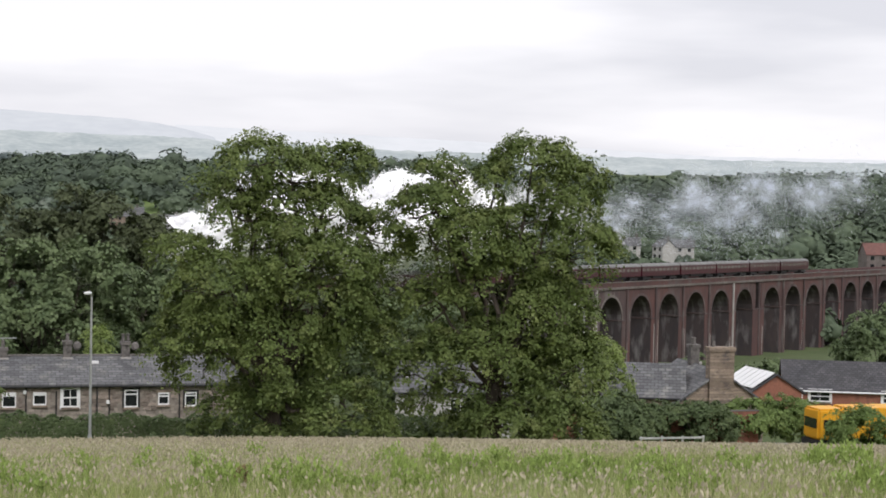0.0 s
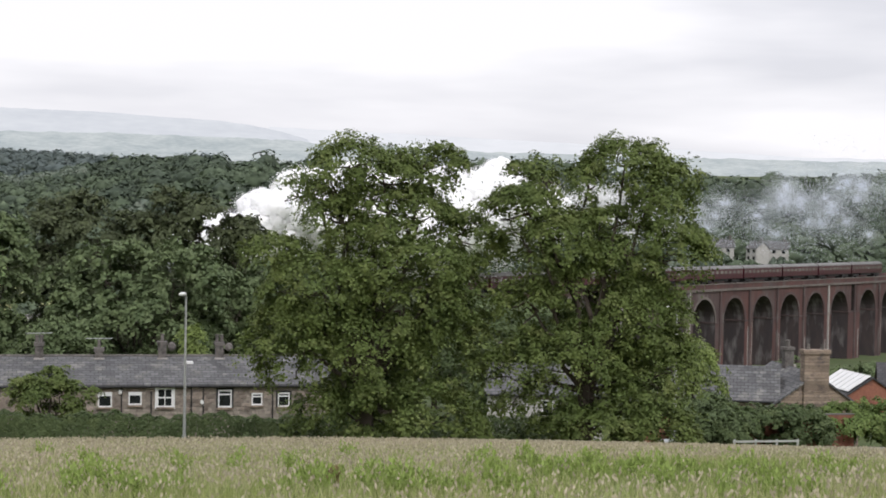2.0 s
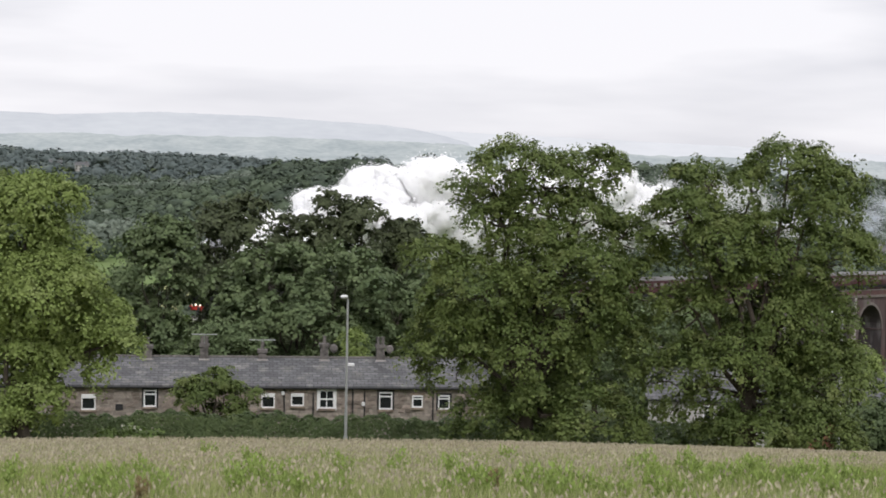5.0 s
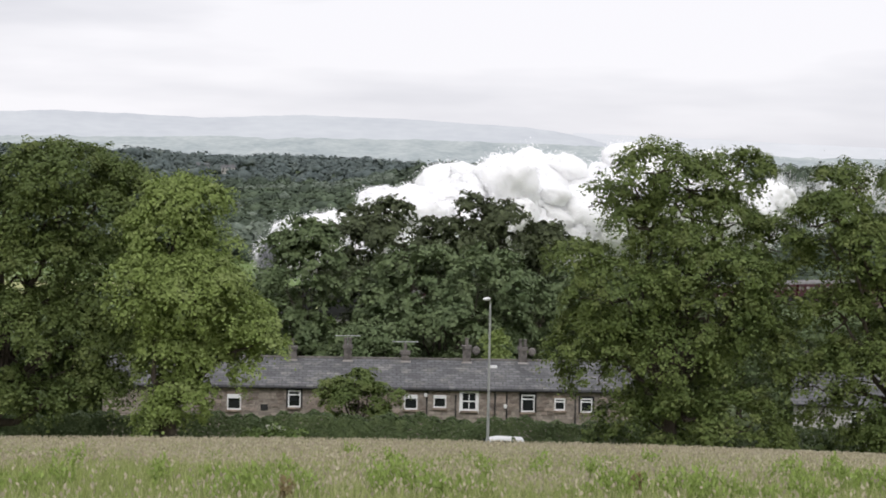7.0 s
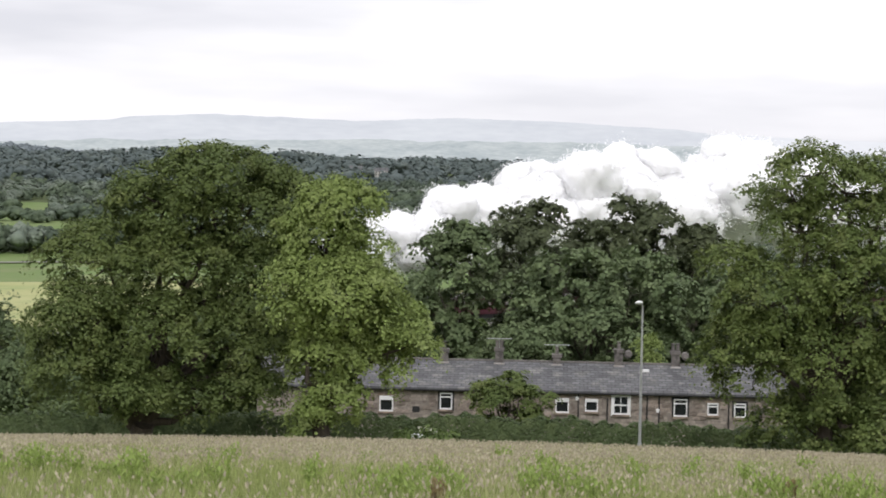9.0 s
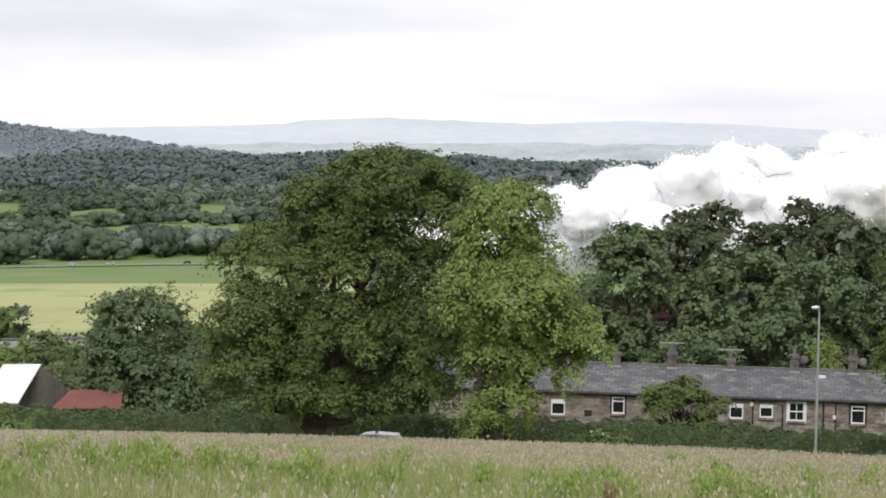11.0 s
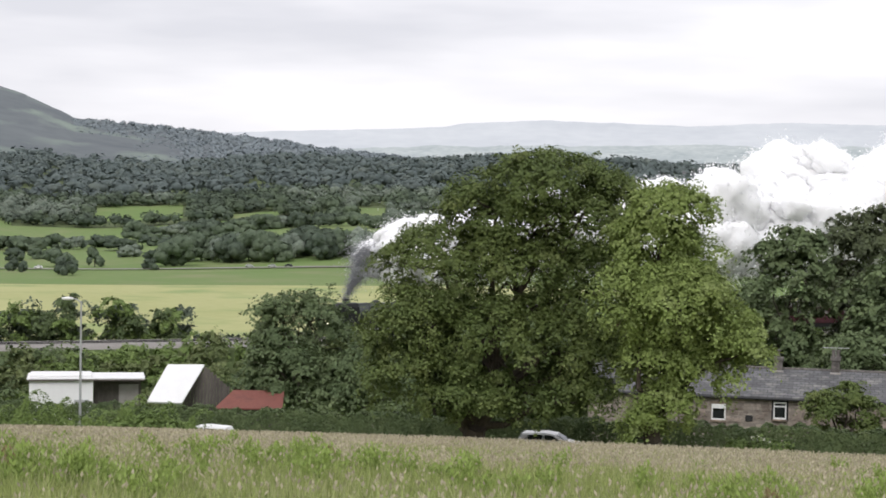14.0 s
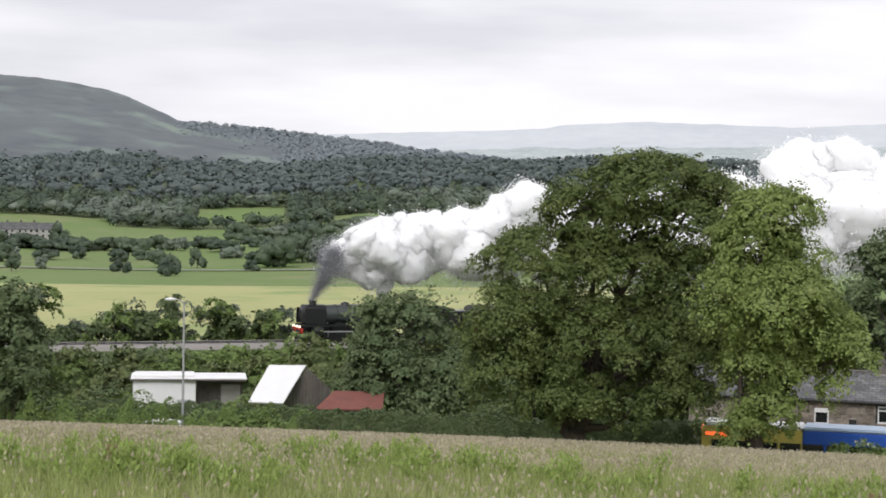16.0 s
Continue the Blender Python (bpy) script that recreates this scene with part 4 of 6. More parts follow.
GARAGE = gable_house("garage_block", -10.9, 171, 116, 6.5, 5.2, -4, -0.65, 0.95, M["brick"], M["slate_new"], "brick outbuilding with pale roof panels", ())
for k in range(6):
    bm = boxes((-3.3 + k * 1.08, -2.4 + k * 1.08, 0, 2.6, 0, 0.06))
    bmesh.ops.transform(bm, matrix=Matrix.Translation((0, 2.75, 1.0)) @ Matrix.Rotation(-math.atan2(1.6, 2.6), 4, "X"), verts=bm.verts)
    part("roof_panel", bm, M["white"], GARAGE, "pale corrugated roof panel")
gable_house("bungalow", -13.6, 172, 6, 16.5, 8.0, -3.5, -0.75, 1.55, M["brick"], M["slate_new"], "low red brick bungalow with a dark tiled roof", ((-5.0, -0.02, -1.45, 1.9, 1.05, "sash"), (-7.2, -0.02, -1.45, 0.9, 1.05, "sash"), (1.5, -0.02, -1.45, 1.6, 1.05, "sash")), (), M["white"])
def far_house(az, d, turn, w, dep, base, eave, ridge, wmat, rmat, label):
    x, y = pt(az, d)
    ob = thing("house", pose(x, y, 0, 0, 0, az + turn), label, "house", "far houses")
    part("wall", house_walls(-w / 2, w / 2, dep, base, eave, ridge), wmat, ob)
    part("roof", gable_roof(-w / 2 - 0.3, w / 2 + 0.3, dep, eave, ridge), rmat, ob)
    for i in range(max(2, int(w / 3.5))):
        wx = -w / 2 + w * (i + 0.5) / max(2, int(w / 3.5))
        for zz in (eave - 1.3, eave - 3.9):
            part("window", boxes((wx - 0.6, wx + 0.6, -0.08, 0.05, zz - 0.6, zz + 0.6)), M["glass"], ob)
    part("chimney", boxes((w * 0.3, w * 0.3 + 1, dep / 2 - 0.5, dep / 2 + 0.5, ridge - 1, ridge + 1.4)), M["soot_stone"], ob)


far_house(-5.9, 690, 5, 9, 7, -12, -3.5, -0.6, M["render_wall"], M["slate"], "grey slate-roofed house far off")
far_house(-6.8, 690, -50, 6, 6, -12, -3.6, -1.2, M["render_wall"], M["slate"], "pale gabled house far off")
far_house(-7.5, 700, 0, 11, 7, -12, -4, -1.2, M["render_wall"], M["slate"], "pale house far off among trees")
far_house(-13.75, 585, 20, 11, 8, -11, -1.2, 2.2, M["via_stone"], M["old_tile"], "stone house with a red tiled roof far off")
far_house(8.9, 900, 0, 26, 9, -14, -3.5, 0.5, M["render_wall"], M["slate"], "long low house far off among fields")
far_house(9.9, 930, 10, 18, 9, -14, -1, 3.5, M["stone"], M["slate"], "grey house far off")
far_house(20.1, 1900, 0, 13, 9, 20, 33, 37, M["white"], M["slate"], "white house far off on the ridge")
far_house(19.3, 1900, 0, 14, 9, 20, 32, 35, M["render_wall"], M["slate"], "grey house far off on the ridge")
for a in (43.9, 44.3, 44.7, 43.2):
    far_house(a, 1150, 15, 14, 8, -22, -14, -10, M["render_wall"], M["slate"], "small grey house across the valley")


def street_lamp(az, d, top, arm, turn, label):
    x, y = pt(az, d)
    z = gz(x, y)
    ob = thing("street_lamp", pose(x, y, z, 0, 0, az + turn), label, "street lamp", "street lamps")
    h = top - z
    part("base", tubes(((0, 0, -0.3), (0, 0, 1.6), 0.13, 0.13)), M["steel"], ob)
    part("column", tubes(((0, 0, 1.6), (0, 0, h - 0.25), 0.095, 0.06)), M["steel"], ob)
    bm = tubes(((0, 0, h - 0.3), (-arm * 0.4, 0, h - 0.05), 0.045), ((-arm * 0.4, 0, h - 0.05), (-arm, 0, h), 0.04))
    part("arm", bm, M["steel"], ob)
    bm = bmesh.new()
    bmesh.ops.create_icosphere(bm, subdivisions=2, radius=1, matrix=Matrix.LocRotScale((-arm - 0.2, 0, h), None, (0.42, 0.17, 0.12)))
    part("lantern", bm, M["white"], ob, smooth=True)


street_lamp(10.95, 113, 10.4, 0.25, 60, "tall grey steel street lamp beside the road")
street_lamp(-4.55, 119, 9.7, 0.5, -30, "tall grey steel street lamp beside the road")
street_lamp(39.1, 123.5, 9.4, 0.7, 0, "tall grey street lamp with a short arm")


def sheds():
    x, y = pt(38.9, 150)
    ob = thing("white_shed", pose(x, y, 0, 0, 0, 38.9), "long white flat-roofed shed behind the hedge", "shed")
    part("wall", boxes((-4.6, 0.5, 0, 4, -3.2, 1.05)), M["white"], ob)
    part("lean_to", boxes((0.55, 4.4, 1.5, 4, -3.2, 0.95)), M["wood"], ob)
    part("roof", boxes((-4.8, 4.7, -0.25, 4.2, 1.06, 1.2), bevel=0.03), M["white"], ob)
    # Dark strip along the roof's lower edge, added as its shaded underside.
    part("fascia", boxes((-4.75, 4.65, -0.29, -0.255, 0.98, 1.1)), M["wood"], ob)
    part("roof_slope", boxes((-4.6, 0.4, 0.5, 3.9, 1.205, 1.34), bevel=0.04), M["white"], ob)
    part("door", boxes((-1.0, 0.1, -0.06, -0.004, -3.0, -0.6)), M["steel"], ob)
    part("panel", boxes((2.6, 4.2, 1.3, 1.47, -1.6, 0.5)), M["lime"], ob)
    x, y = pt(35.9, 151)
    ob = thing("barn", pose(x, y, 0, 0, 0, 35.9), "small timber barn with a steep white sheet roof", "shed")
    bm = bmesh.new()
    f = bm.faces.new([bm.verts.new(v) for v in ((-3.0, -2.4, -0.6), (-0.15, -2.4, -0.7), (1.7, 0.6, 2.15), (-1.35, 0.6, 2.15))])
    r = bmesh.ops.extrude_face_region(bm, geom=[f])
    bmesh.ops.translate(bm, verts=[v for v in r["geom"] if isinstance(v, bmesh.types.BMVert)], vec=(0, 0.08, -0.12))
    bmesh.ops.recalc_face_normals(bm, faces=bm.faces)
    part("roof", bm, M["white"], ob)
    for i in range(14):
        xx = -0.0 + i * 0.27
        zt = min(2.0, -0.4 + 1.45 * i * 0.27) if xx < 1.65 else 2.0 - (xx - 1.65) * 0.9
        part("board", boxes((xx, xx + 0.255, 0.3, 0.38, -3.4, max(zt, -0.3))), M["wood"], ob)
    x, y = pt(33.7, 149)
    ob = thing("red_shed", pose(x, y, 0, 0, 0, 33.7), "low shed with a rust-red sheet roof", "shed")
    bm = bmesh.new()
    f = bm.faces.new([bm.verts.new(v) for v in ((-3.2, -1.5, -1.0), (2.3, -1.5, -1.0), (2.5, 1.6, 0.1), (-1.7, 1.6, 0.15))])
    r = bmesh.ops.extrude_face_region(bm, geom=[f])
    bmesh.ops.translate(bm, verts=[v for v in r["geom"] if isinstance(v, bmesh.types.BMVert)], vec=(0, 0, -0.1))
    bmesh.ops.recalc_face_normals(bm, faces=bm.faces)
    part("roof", bm, M["rust"], ob)
    part("wall", boxes((-2.4, 2.2, -1.2, 1.5, -3.4, -1.12)), M["wood"], ob)


sheds()


def garden_wall():
    x0, x1 = -41.5, -56.0
    ob = thing("garden_wall", pose(*uw(x0, 122.5), 0, 0, 0, 15), "red brick garden wall beside the road", "wall", kind="structure")
    bz = -1.4
    for i in range(5):
        xx = i * 3.2
        part("panel", boxes((xx + 0.22, xx + 2.98, -0.11, 0.11, bz, 1.25)), M["brick"], ob)
        part("pillar", boxes((xx - 0.2, xx + 0.2, -0.2, 0.2, bz, 1.45)), M["brick"], ob)
        part("coping", boxes((xx + 0.2, xx + 3.0, -0.16, 0.16, 1.255, 1.34)), M["soot_stone"], ob)


garden_wall()


def guard_rail():
    ob = thing("guard_rail", pose(*uw(-41.5, 106), 0.95, 0, 0, 15), "low pale metal rail at the field's edge", "rail")
    part("rail", boxes((0, 4.4, -0.04, 0.04, 0.78, 0.9)), M["steel"], ob)
    for k in range(4):
        part("post", boxes((0.1 + k * 1.4, 0.22 + k * 1.4, 0.045, 0.14, -1.2, 0.95)), M["steel"], ob)


guard_rail()


def lorry():
    u = -59.0
    ob = thing("lorry", pose(*uw(u, 117.4), float(road_z(u)), 0, 0, 15), "yellow lorry parked half behind bushes", "lorry")
    part("cab", boxes((0, 2.2, -1.2, 1.2, 0.9, 3.1), bevel=0.15), M["yellow"], ob)
    part("windscreen", boxes((-0.03, 0.06, -0.95, 0.95, 1.7, 2.4)), M["glass"], ob)
    part("side_window", boxes((0.4, 1.1, -1.23, -1.15, 1.75, 2.35)), M["glass"], ob)
    part("bumper", boxes((-0.12, 0.4, -1.22, 1.22, 0.45, 0.88), bevel=0.05), M["dark_frame"], ob)
    part("body", boxes((2.35, 8.5, -1.25, 1.25, 1.0, 3.15), bevel=0.05), M["yellow"], ob)
    part("chassis", boxes((0.3, 8.4, -0.5, 0.5, 0.6, 0.97)), M["dark_frame"], ob)
    for wx in (1.1, 5.8, 7.0):
        for wy in (-1.15, 1.15):
            part("wheel", tubes(((wx, wy - 0.15, 0.5), (wx, wy + 0.15, 0.5), 0.5), n=16), M["tyre"], ob)


lorry()


# ---- vehicles that move ----
def car(paint, label, estate=False):
    """A car along local x, nose towards +x."""
    ob = thing("car", Matrix(), label, "car", "cars on the road")
    prof = [(-2.1, 0.35), (-2.15, 0.75), (-2.0, 0.95), (-1.75 if estate else -1.35, 1.38 if estate else 1.36), (-0.2, 1.45), (0.45, 1.36), (1.15, 0.95), (2.0, 0.78), (2.12, 0.5), (2.05, 0.35)]
    bm = bmesh.new()
    extrude_profile(bm, prof, -0.82, 0.82)
    bmesh.ops.bevel(bm, geom=[e for e in bm.edges if abs(abs(e.verts[0].co.y) - 0.82) < 0.01 and abs(e.verts[0].co.y - e.verts[1].co.y) < 0.01 and len(e.link_faces) == 2 and e.calc_face_angle(0) > 1], offset=0.1, segments=2, affect="EDGES")
    part("body", bm, paint, ob)
    for y in (-0.84, 0.79):
        bm = bmesh.new()
        extrude_profile(bm, [(-1.55, 0.98), (-1.25, 1.3), (-0.35, 1.36), (-0.35, 0.98)], y, y + 0.05)
        part("side_window", bm, M["glass"], ob)
        bm = bmesh.new()
        extrude_profile(bm, [(-0.25, 0.98), (-0.25, 1.36), (0.3, 1.3), (0.9, 0.98)], y, y + 0.05)
        part("side_window", bm, M["glass"], ob)
    bm = bmesh.new()
    extrude_profile(bm, [(0.55, 1.33), (1.12, 0.99), (1.15, 1.0), (0.58, 1.345)], -0.65, 0.65)
    part("windscreen", bm, M["glass"], ob)
    for wx in (-1.3, 1.3):
        for wy in (-0.8, 0.8):
            part("wheel", tubes(((wx, wy - 0.1, 0.32), (wx, wy + 0.1, 0.32), 0.32), n=16), M["tyre"], ob)
    for wy in (-0.6, 0.6):
        part("headlight", boxes((1.98, 2.1, wy - 0.15, wy + 0.15, 0.6, 0.75)), M["white"], ob)
    return ob


def bus():
    ob = thing("bus", Matrix(), "pale yellow and blue single-deck bus", "bus")
    part("body_front", boxes((0.0, 6.2, -1.25, 1.25, 0.35, 2.55), bevel=0.08), M["bus_yellow"], ob)
    part("body_rear", boxes((-6.0, -0.005, -1.25, 1.25, 0.35, 2.55), bevel=0.08), M["bus_blue"], ob)
    part("roof_front", boxes((0.0, 6.1, -1.2, 1.2, 2.56, 2.8), bevel=0.1), M["white"], ob)
    part("roof_rear", boxes((-5.9, -0.005, -1.2, 1.2, 2.56, 2.8), bevel=0.1), M["pale_blue"], ob)
    for k in range(8):
        part("window", boxes((-5.5 + k * 1.4, -4.25 + k * 1.4, 1.24, 1.28, 0.95, 1.75)), M["glass"], ob)
    part("windscreen", boxes((6.17, 6.24, -1.1, 1.1, 1.1, 2.2)), M["glass"], ob)
    part("destination_sign", boxes((6.17, 6.25, -0.8, 0.9, 2.24, 2.5), (4.6, 5.9, 1.24, 1.29, 2.02, 2.2)), M["led"], ob, "glowing orange destination sign")
    for wx in (-3.6, 3.6):
        for wy in (-1.15, 1.15):
            part("wheel", tubes(((wx, wy - 0.13, 0.48), (wx, wy + 0.13, 0.48), 0.48), n=16), M["tyre"], ob)
    return ob


def glow(name, col, k):
    m = material(name, col, col, 0.5, 1, 5, 0)
    b = m.node_tree.nodes["Principled BSDF"]
    b.inputs["Emission Color"].default_value, b.inputs["Emission Strength"].default_value = (*col, 1), k
    return m


M["led"] = glow("orange_led", (1.0, 0.12, 0.03), 1.2)
M["headlamp"] = glow("lit_lamp", (1.0, 0.9, 0.7), 1.5)
CARS = [car(M["silver"], "silver car driving along the road"), car(M["white"], "white car driving along the road", True), car(M["white"], "white estate car driving along the road", True)]
BUS = bus()
FAR_CARS = [car(M["white"], "white car on the valley road"), car(M["car_dark"], "dark car on the valley road"), car(M["silver"], "silver car on the valley road"), car(M["car_dark"], "dark car on the valley road"), car(M["silver"], "grey car on the valley road")]


def locomotive():
    """A black express steam engine; its nose at x = 0, boiler back along -x."""
    ob = thing("steam_locomotive", Matrix(), "large black express steam locomotive working hard", "locomotive")
    zc = 2.75
    part("smokebox", tubes(((-0.9, 0, zc), (-3.2, 0, zc), 0.98), n=28), M["loco_black"], ob)
    part("smokebox_door", tubes(((-0.9, 0, zc), (-0.68, 0, zc), 0.85, 0.45), n=28), M["loco_black"], ob)
    part("boiler", tubes(((-3.2, 0, zc), (-7.6, 0, zc), 0.93, 0.99), n=28), M["loco_grey"], ob)
    part("firebox", tubes(((-7.6, 0, zc), (-10.2, 0, zc), 1.0, 1.04), n=28), M["loco_black"], ob)
    for x in (-4.4, -5.8, -7.2):
        part("boiler_band", tubes(((x, 0, zc), (x - 0.06, 0, zc), 0.985, 0.985), n=28), M["loco_black"], ob)
    part("chimney", tubes(((-2.0, 0, 3.6), (-2.0, 0, 4.05), 0.4, 0.36), ((-2.0, 0, 4.05), (-2.0, 0, 4.12), 0.45, 0.45), n=18), M["loco_black"], ob)
    part("dome", tubes(((-5.6, 0, 3.6), (-5.6, 0, 3.86), 0.5, 0.42), ((-5.6, 0, 3.86), (-5.6, 0, 3.98), 0.42, 0.15), n=18), M["loco_black"], ob)
    part("safety_valve", tubes(((-8.2, 0.2, 3.7), (-8.2, 0.2, 3.95), 0.14), ((-8.2, -0.2, 3.7), (-8.2, -0.2, 3.95), 0.14)), M["steel"], ob)
    for y in (-1.22, 1.18):
        part("smoke_deflector", boxes((-3.0, -0.7, y, y + 0.04, 1.75, 3.35), bevel=0.015), M["loco_black"], ob)
        part("footplate", boxes((-10.5, -0.6, min(y, y * 0.72), max(y, y * 0.72), 1.62, 1.72)), M["loco_black"], ob)
        part("valance", boxes((-10.5, -0.6, y, y + 0.04, 1.45, 1.62)), M["loco_black"], ob)
        part("cylinder", tubes(((-1.6, y * 0.95, 1.05), (-2.7, y * 0.95, 1.05), 0.42), n=16), M["loco_black"], ob)
        part("connecting_rod", boxes((-7.6, -2.7, y * 1.02 - 0.03, y * 1.02 + 0.03, 0.92, 1.05)), M["steel"], ob)
        part("buffer", tubes(((-0.35, y * 0.7, 1.06), (0.0, y * 0.7, 1.06), 0.1), ((0, y * 0.7, 1.06), (0.05, y * 0.7, 1.06), 0.24)), M["loco_black"], ob)
    part("buffer_beam", boxes((-0.5, -0.35, -1.25, 1.25, 0.85, 1.35)), M["red_paint"], ob)
    part("frames", boxes((-10.8, -0.5, -0.6, 0.6, 0.7, 1.6)), M["loco_black"], ob)
    for y in (-0.85, 0.0, 0.85):
        part("headlamp", tubes(((-0.34, y, 1.5), (-0.2, y, 1.5), 0.11), n=12), M["headlamp"], ob)
    cab = part("cab", boxes((-12.3, -10.25, -1.3, 1.3, 1.62, 3.35)), M["loco_black"], ob)
    part("cab_window", boxes((-11.9, -11.3, -1.32, -1.28, 2.5, 3.1), (-11.15, -10.6, -1.32, -1.28, 2.5, 3.1), (-11.9, -11.3, 1.28, 1.32, 2.5, 3.1), (-11.15, -10.6, 1.28, 1.32, 2.5, 3.1)), M["glass"], cab)
    bm = bmesh.new()
    extrude_profile(bm, [(-1.35, 3.36), (-1.1, 3.65), (-0.5, 3.85), (0.5, 3.85), (1.1, 3.65), (1.35, 3.36)], 0, 2.3)
    bmesh.ops.transform(bm, matrix=Matrix.Translation((-10.15, 0, 0)) @ Matrix.Rotation(radians(90), 4, "Z"), verts=bm.verts)
    part("cab_roof", bm, M["loco_black"], cab)
    wheels = []
    for x, r in ((-1.6, 0.48), (-3.4, 0.48), (-4.7, 0.98), (-6.8, 0.98), (-8.9, 0.98), (-10.9, 0.55)):
        for y in (-0.78, 0.78):
            bm = tubes(((0, -0.07, 0), (0, 0.07, 0), r), n=24)
            w = part("wheel", bm, M["loco_black"], ob)
            part("tyre", tubes(((0, -0.075, 0), (0, 0.075, 0), r * 0.12), ((0, 0.08, r * 0.55), (0, 0.1, r * 0.55), 0.08), n=10), M["steel"], w)
            wheels.append((w, x, y, r))
    # tender
    t = part("tender_tank", boxes((-20.8, -12.9, -1.3, 1.3, 1.2, 3.05), bevel=0.08), M["loco_black"], ob)
    bm = bmesh.new()
    bmesh.ops.create_icosphere(bm, subdivisions=4, radius=1)
    for v in bm.verts:
        v.co = Vector((v.co.x * 2.6 - 15.8, v.co.y * 1.05, 3.0 + max(v.co.z, -0.1) * 0.54)) + Vector((0, 0, 0.15 * noise.noise(v.co * 6)))
    part("coal", bm, M["coal"], ob)
    part("tender_frame", boxes((-20.8, -12.9, -1.1, 1.1, 0.75, 1.19)), M["loco_black"], ob)
    for x in (-14.2, -16.8, -19.4):
        for y in (-0.78, 0.78):
            w = part("wheel", tubes(((0, -0.07, 0), (0, 0.07, 0), 0.6), n=20), M["loco_black"], ob)
            wheels.append((w, x, y, 0.6))
    return ob, wheels


LOCO, WHEELS = locomotive()
LOCO.scale = (1.06, 1.06, 1.06)


def coach():
    ob = thing("railway_coach", Matrix(), "maroon passenger coach with a grey roof", "coach", "coaches of the train")
    part("body", boxes((-19.7, 0, -1.35, 1.35, 1.05, 3.25), bevel=0.06), M["maroon"], ob)
    prof = [(1.36 * math.cos(a), 3.2 + 0.68 * math.sin(a)) for a in np.linspace(0, math.pi, 13)]
    bm = bmesh.new()
    extrude_profile(bm, prof, 0, 19.7)
    bmesh.ops.transform(bm, matrix=Matrix.Rotation(radians(90), 4, "Z"), verts=bm.verts)
    part("roof", bm, M["coach_roof"], ob, smooth=False)
    for k in range(8):
        x = -18.0 + k * 2.08
        for y in (-1.37, 1.345):
            part("window", boxes((x, x + 1.05, y, y + 0.025, 2.2, 2.8)), M["sky_toned_coach_glass"], ob)
    for x in (-1.0, -0.2, -9.6, -18.9):
        for y in (-1.37, 1.345):
            part("door_window", boxes((x - 0.45, x, y, y + 0.025, 2.25, 2.85)), M["sky_toned_coach_glass"], ob)
    for x in (-3.0, -16.7):
        part("bogie", boxes((x - 1.9, x + 1.9, -1.1, 1.1, 0.35, 0.85), (x - 1.7, x - 0.8, -0.85, 0.85, 0.05, 0.9), (x + 0.8, x + 1.7, -0.85, 0.85, 0.05, 0.9)), M["iron"], ob)
    part("underframe", boxes((-13.2, -6.5, -0.9, 0.9, 0.5, 1.04)), M["iron"], ob)
    part("gangway", boxes((-20.3, -19.72, -0.6, 0.6, 1.1, 3.2)), M["iron"], ob)
    for x in (-3, -7.5, -12, -16.5):
        part("roof_vent", boxes((x - 0.2, x + 0.2, -0.15, 0.15, 3.86, 3.98)), M["iron"], ob)
    return ob


# Coach windows: the sky's reflection is painted in as a pale glass colour.
M["sky_toned_coach_glass"] = material("sky_toned_coach_glass", (0.16, 0.15, 0.145), (0.3, 0.28, 0.26), 0.1, 1, 3, 0, spec=0.6)
COACHES = [coach()]
for _ in range(11):
    COACHES.append(copy_thing(COACHES[0], Matrix()))


# ---- steam ----
def steam_material(name, col):
    """Droplets or soot: scatters light back and lets some through."""
    m = bpy.data.materials.new(name)
    m.use_nodes = True
    n, ln = m.node_tree.nodes, m.node_tree.links
    n.remove(n["Principled BSDF"])
    df, tr, mx = n.new("ShaderNodeBsdfDiffuse"), n.new("ShaderNodeBsdfTranslucent"), n.new("ShaderNodeMixShader")
    df.inputs["Color"].default_value = tr.inputs["Color"].default_value = (*col, 1)
    mx.inputs["Fac"].default_value = 0.4
    ln.new(df.outputs["BSDF"], mx.inputs[1])
    ln.new(tr.outputs["BSDF"], mx.inputs[2])
    ln.new(mx.outputs["Shader"], n["Material Output"].inputs["Surface"])
    return m


def dense_steam():
    """Thick white steam: light wanders through it; fine billows on its skin."""
    m = bpy.data.materials.new("dense_steam")
    m.use_nodes = True
    n, ln = m.node_tree.nodes, m.node_tree.links
    b = n["Principled BSDF"]
    b.inputs["Base Color"].default_value, b.inputs["Roughness"].default_value, b.inputs["Specular IOR Level"].default_value = (0.985, 0.985, 0.988, 1), 1.0, 0.0
    b.inputs["Subsurface Weight"].default_value, b.inputs["Subsurface Radius"].default_value, b.inputs["Subsurface Scale"].default_value = 1.0, (1, 1, 1), 1.6
    tc, no, bp = n.new("ShaderNodeTexCoord"), n.new("ShaderNodeTexNoise"), n.new("ShaderNodeBump")
    no.inputs["Scale"].default_value, no.inputs["Detail"].default_value = 4.0, 5.0
    bp.inputs["Strength"].default_value, bp.inputs["Distance"].default_value = 0.5, 0.25
    ln.new(tc.outputs["Object"], no.inputs["Vector"])
    ln.new(no.outputs["Fac"], bp.inputs["Height"])
    ln.new(bp.outputs["Normal"], b.inputs["Normal"])
    return m


M["steam"] = dense_steam()
M["droplets"] = steam_material("thin_steam", (0.97, 0.973, 0.98))
M["soot"] = steam_material("grey_smoke", (0.36, 0.365, 0.385))
M["haze_smoke"] = steam_material("drifting_smoke", (0.82, 0.86, 0.92))


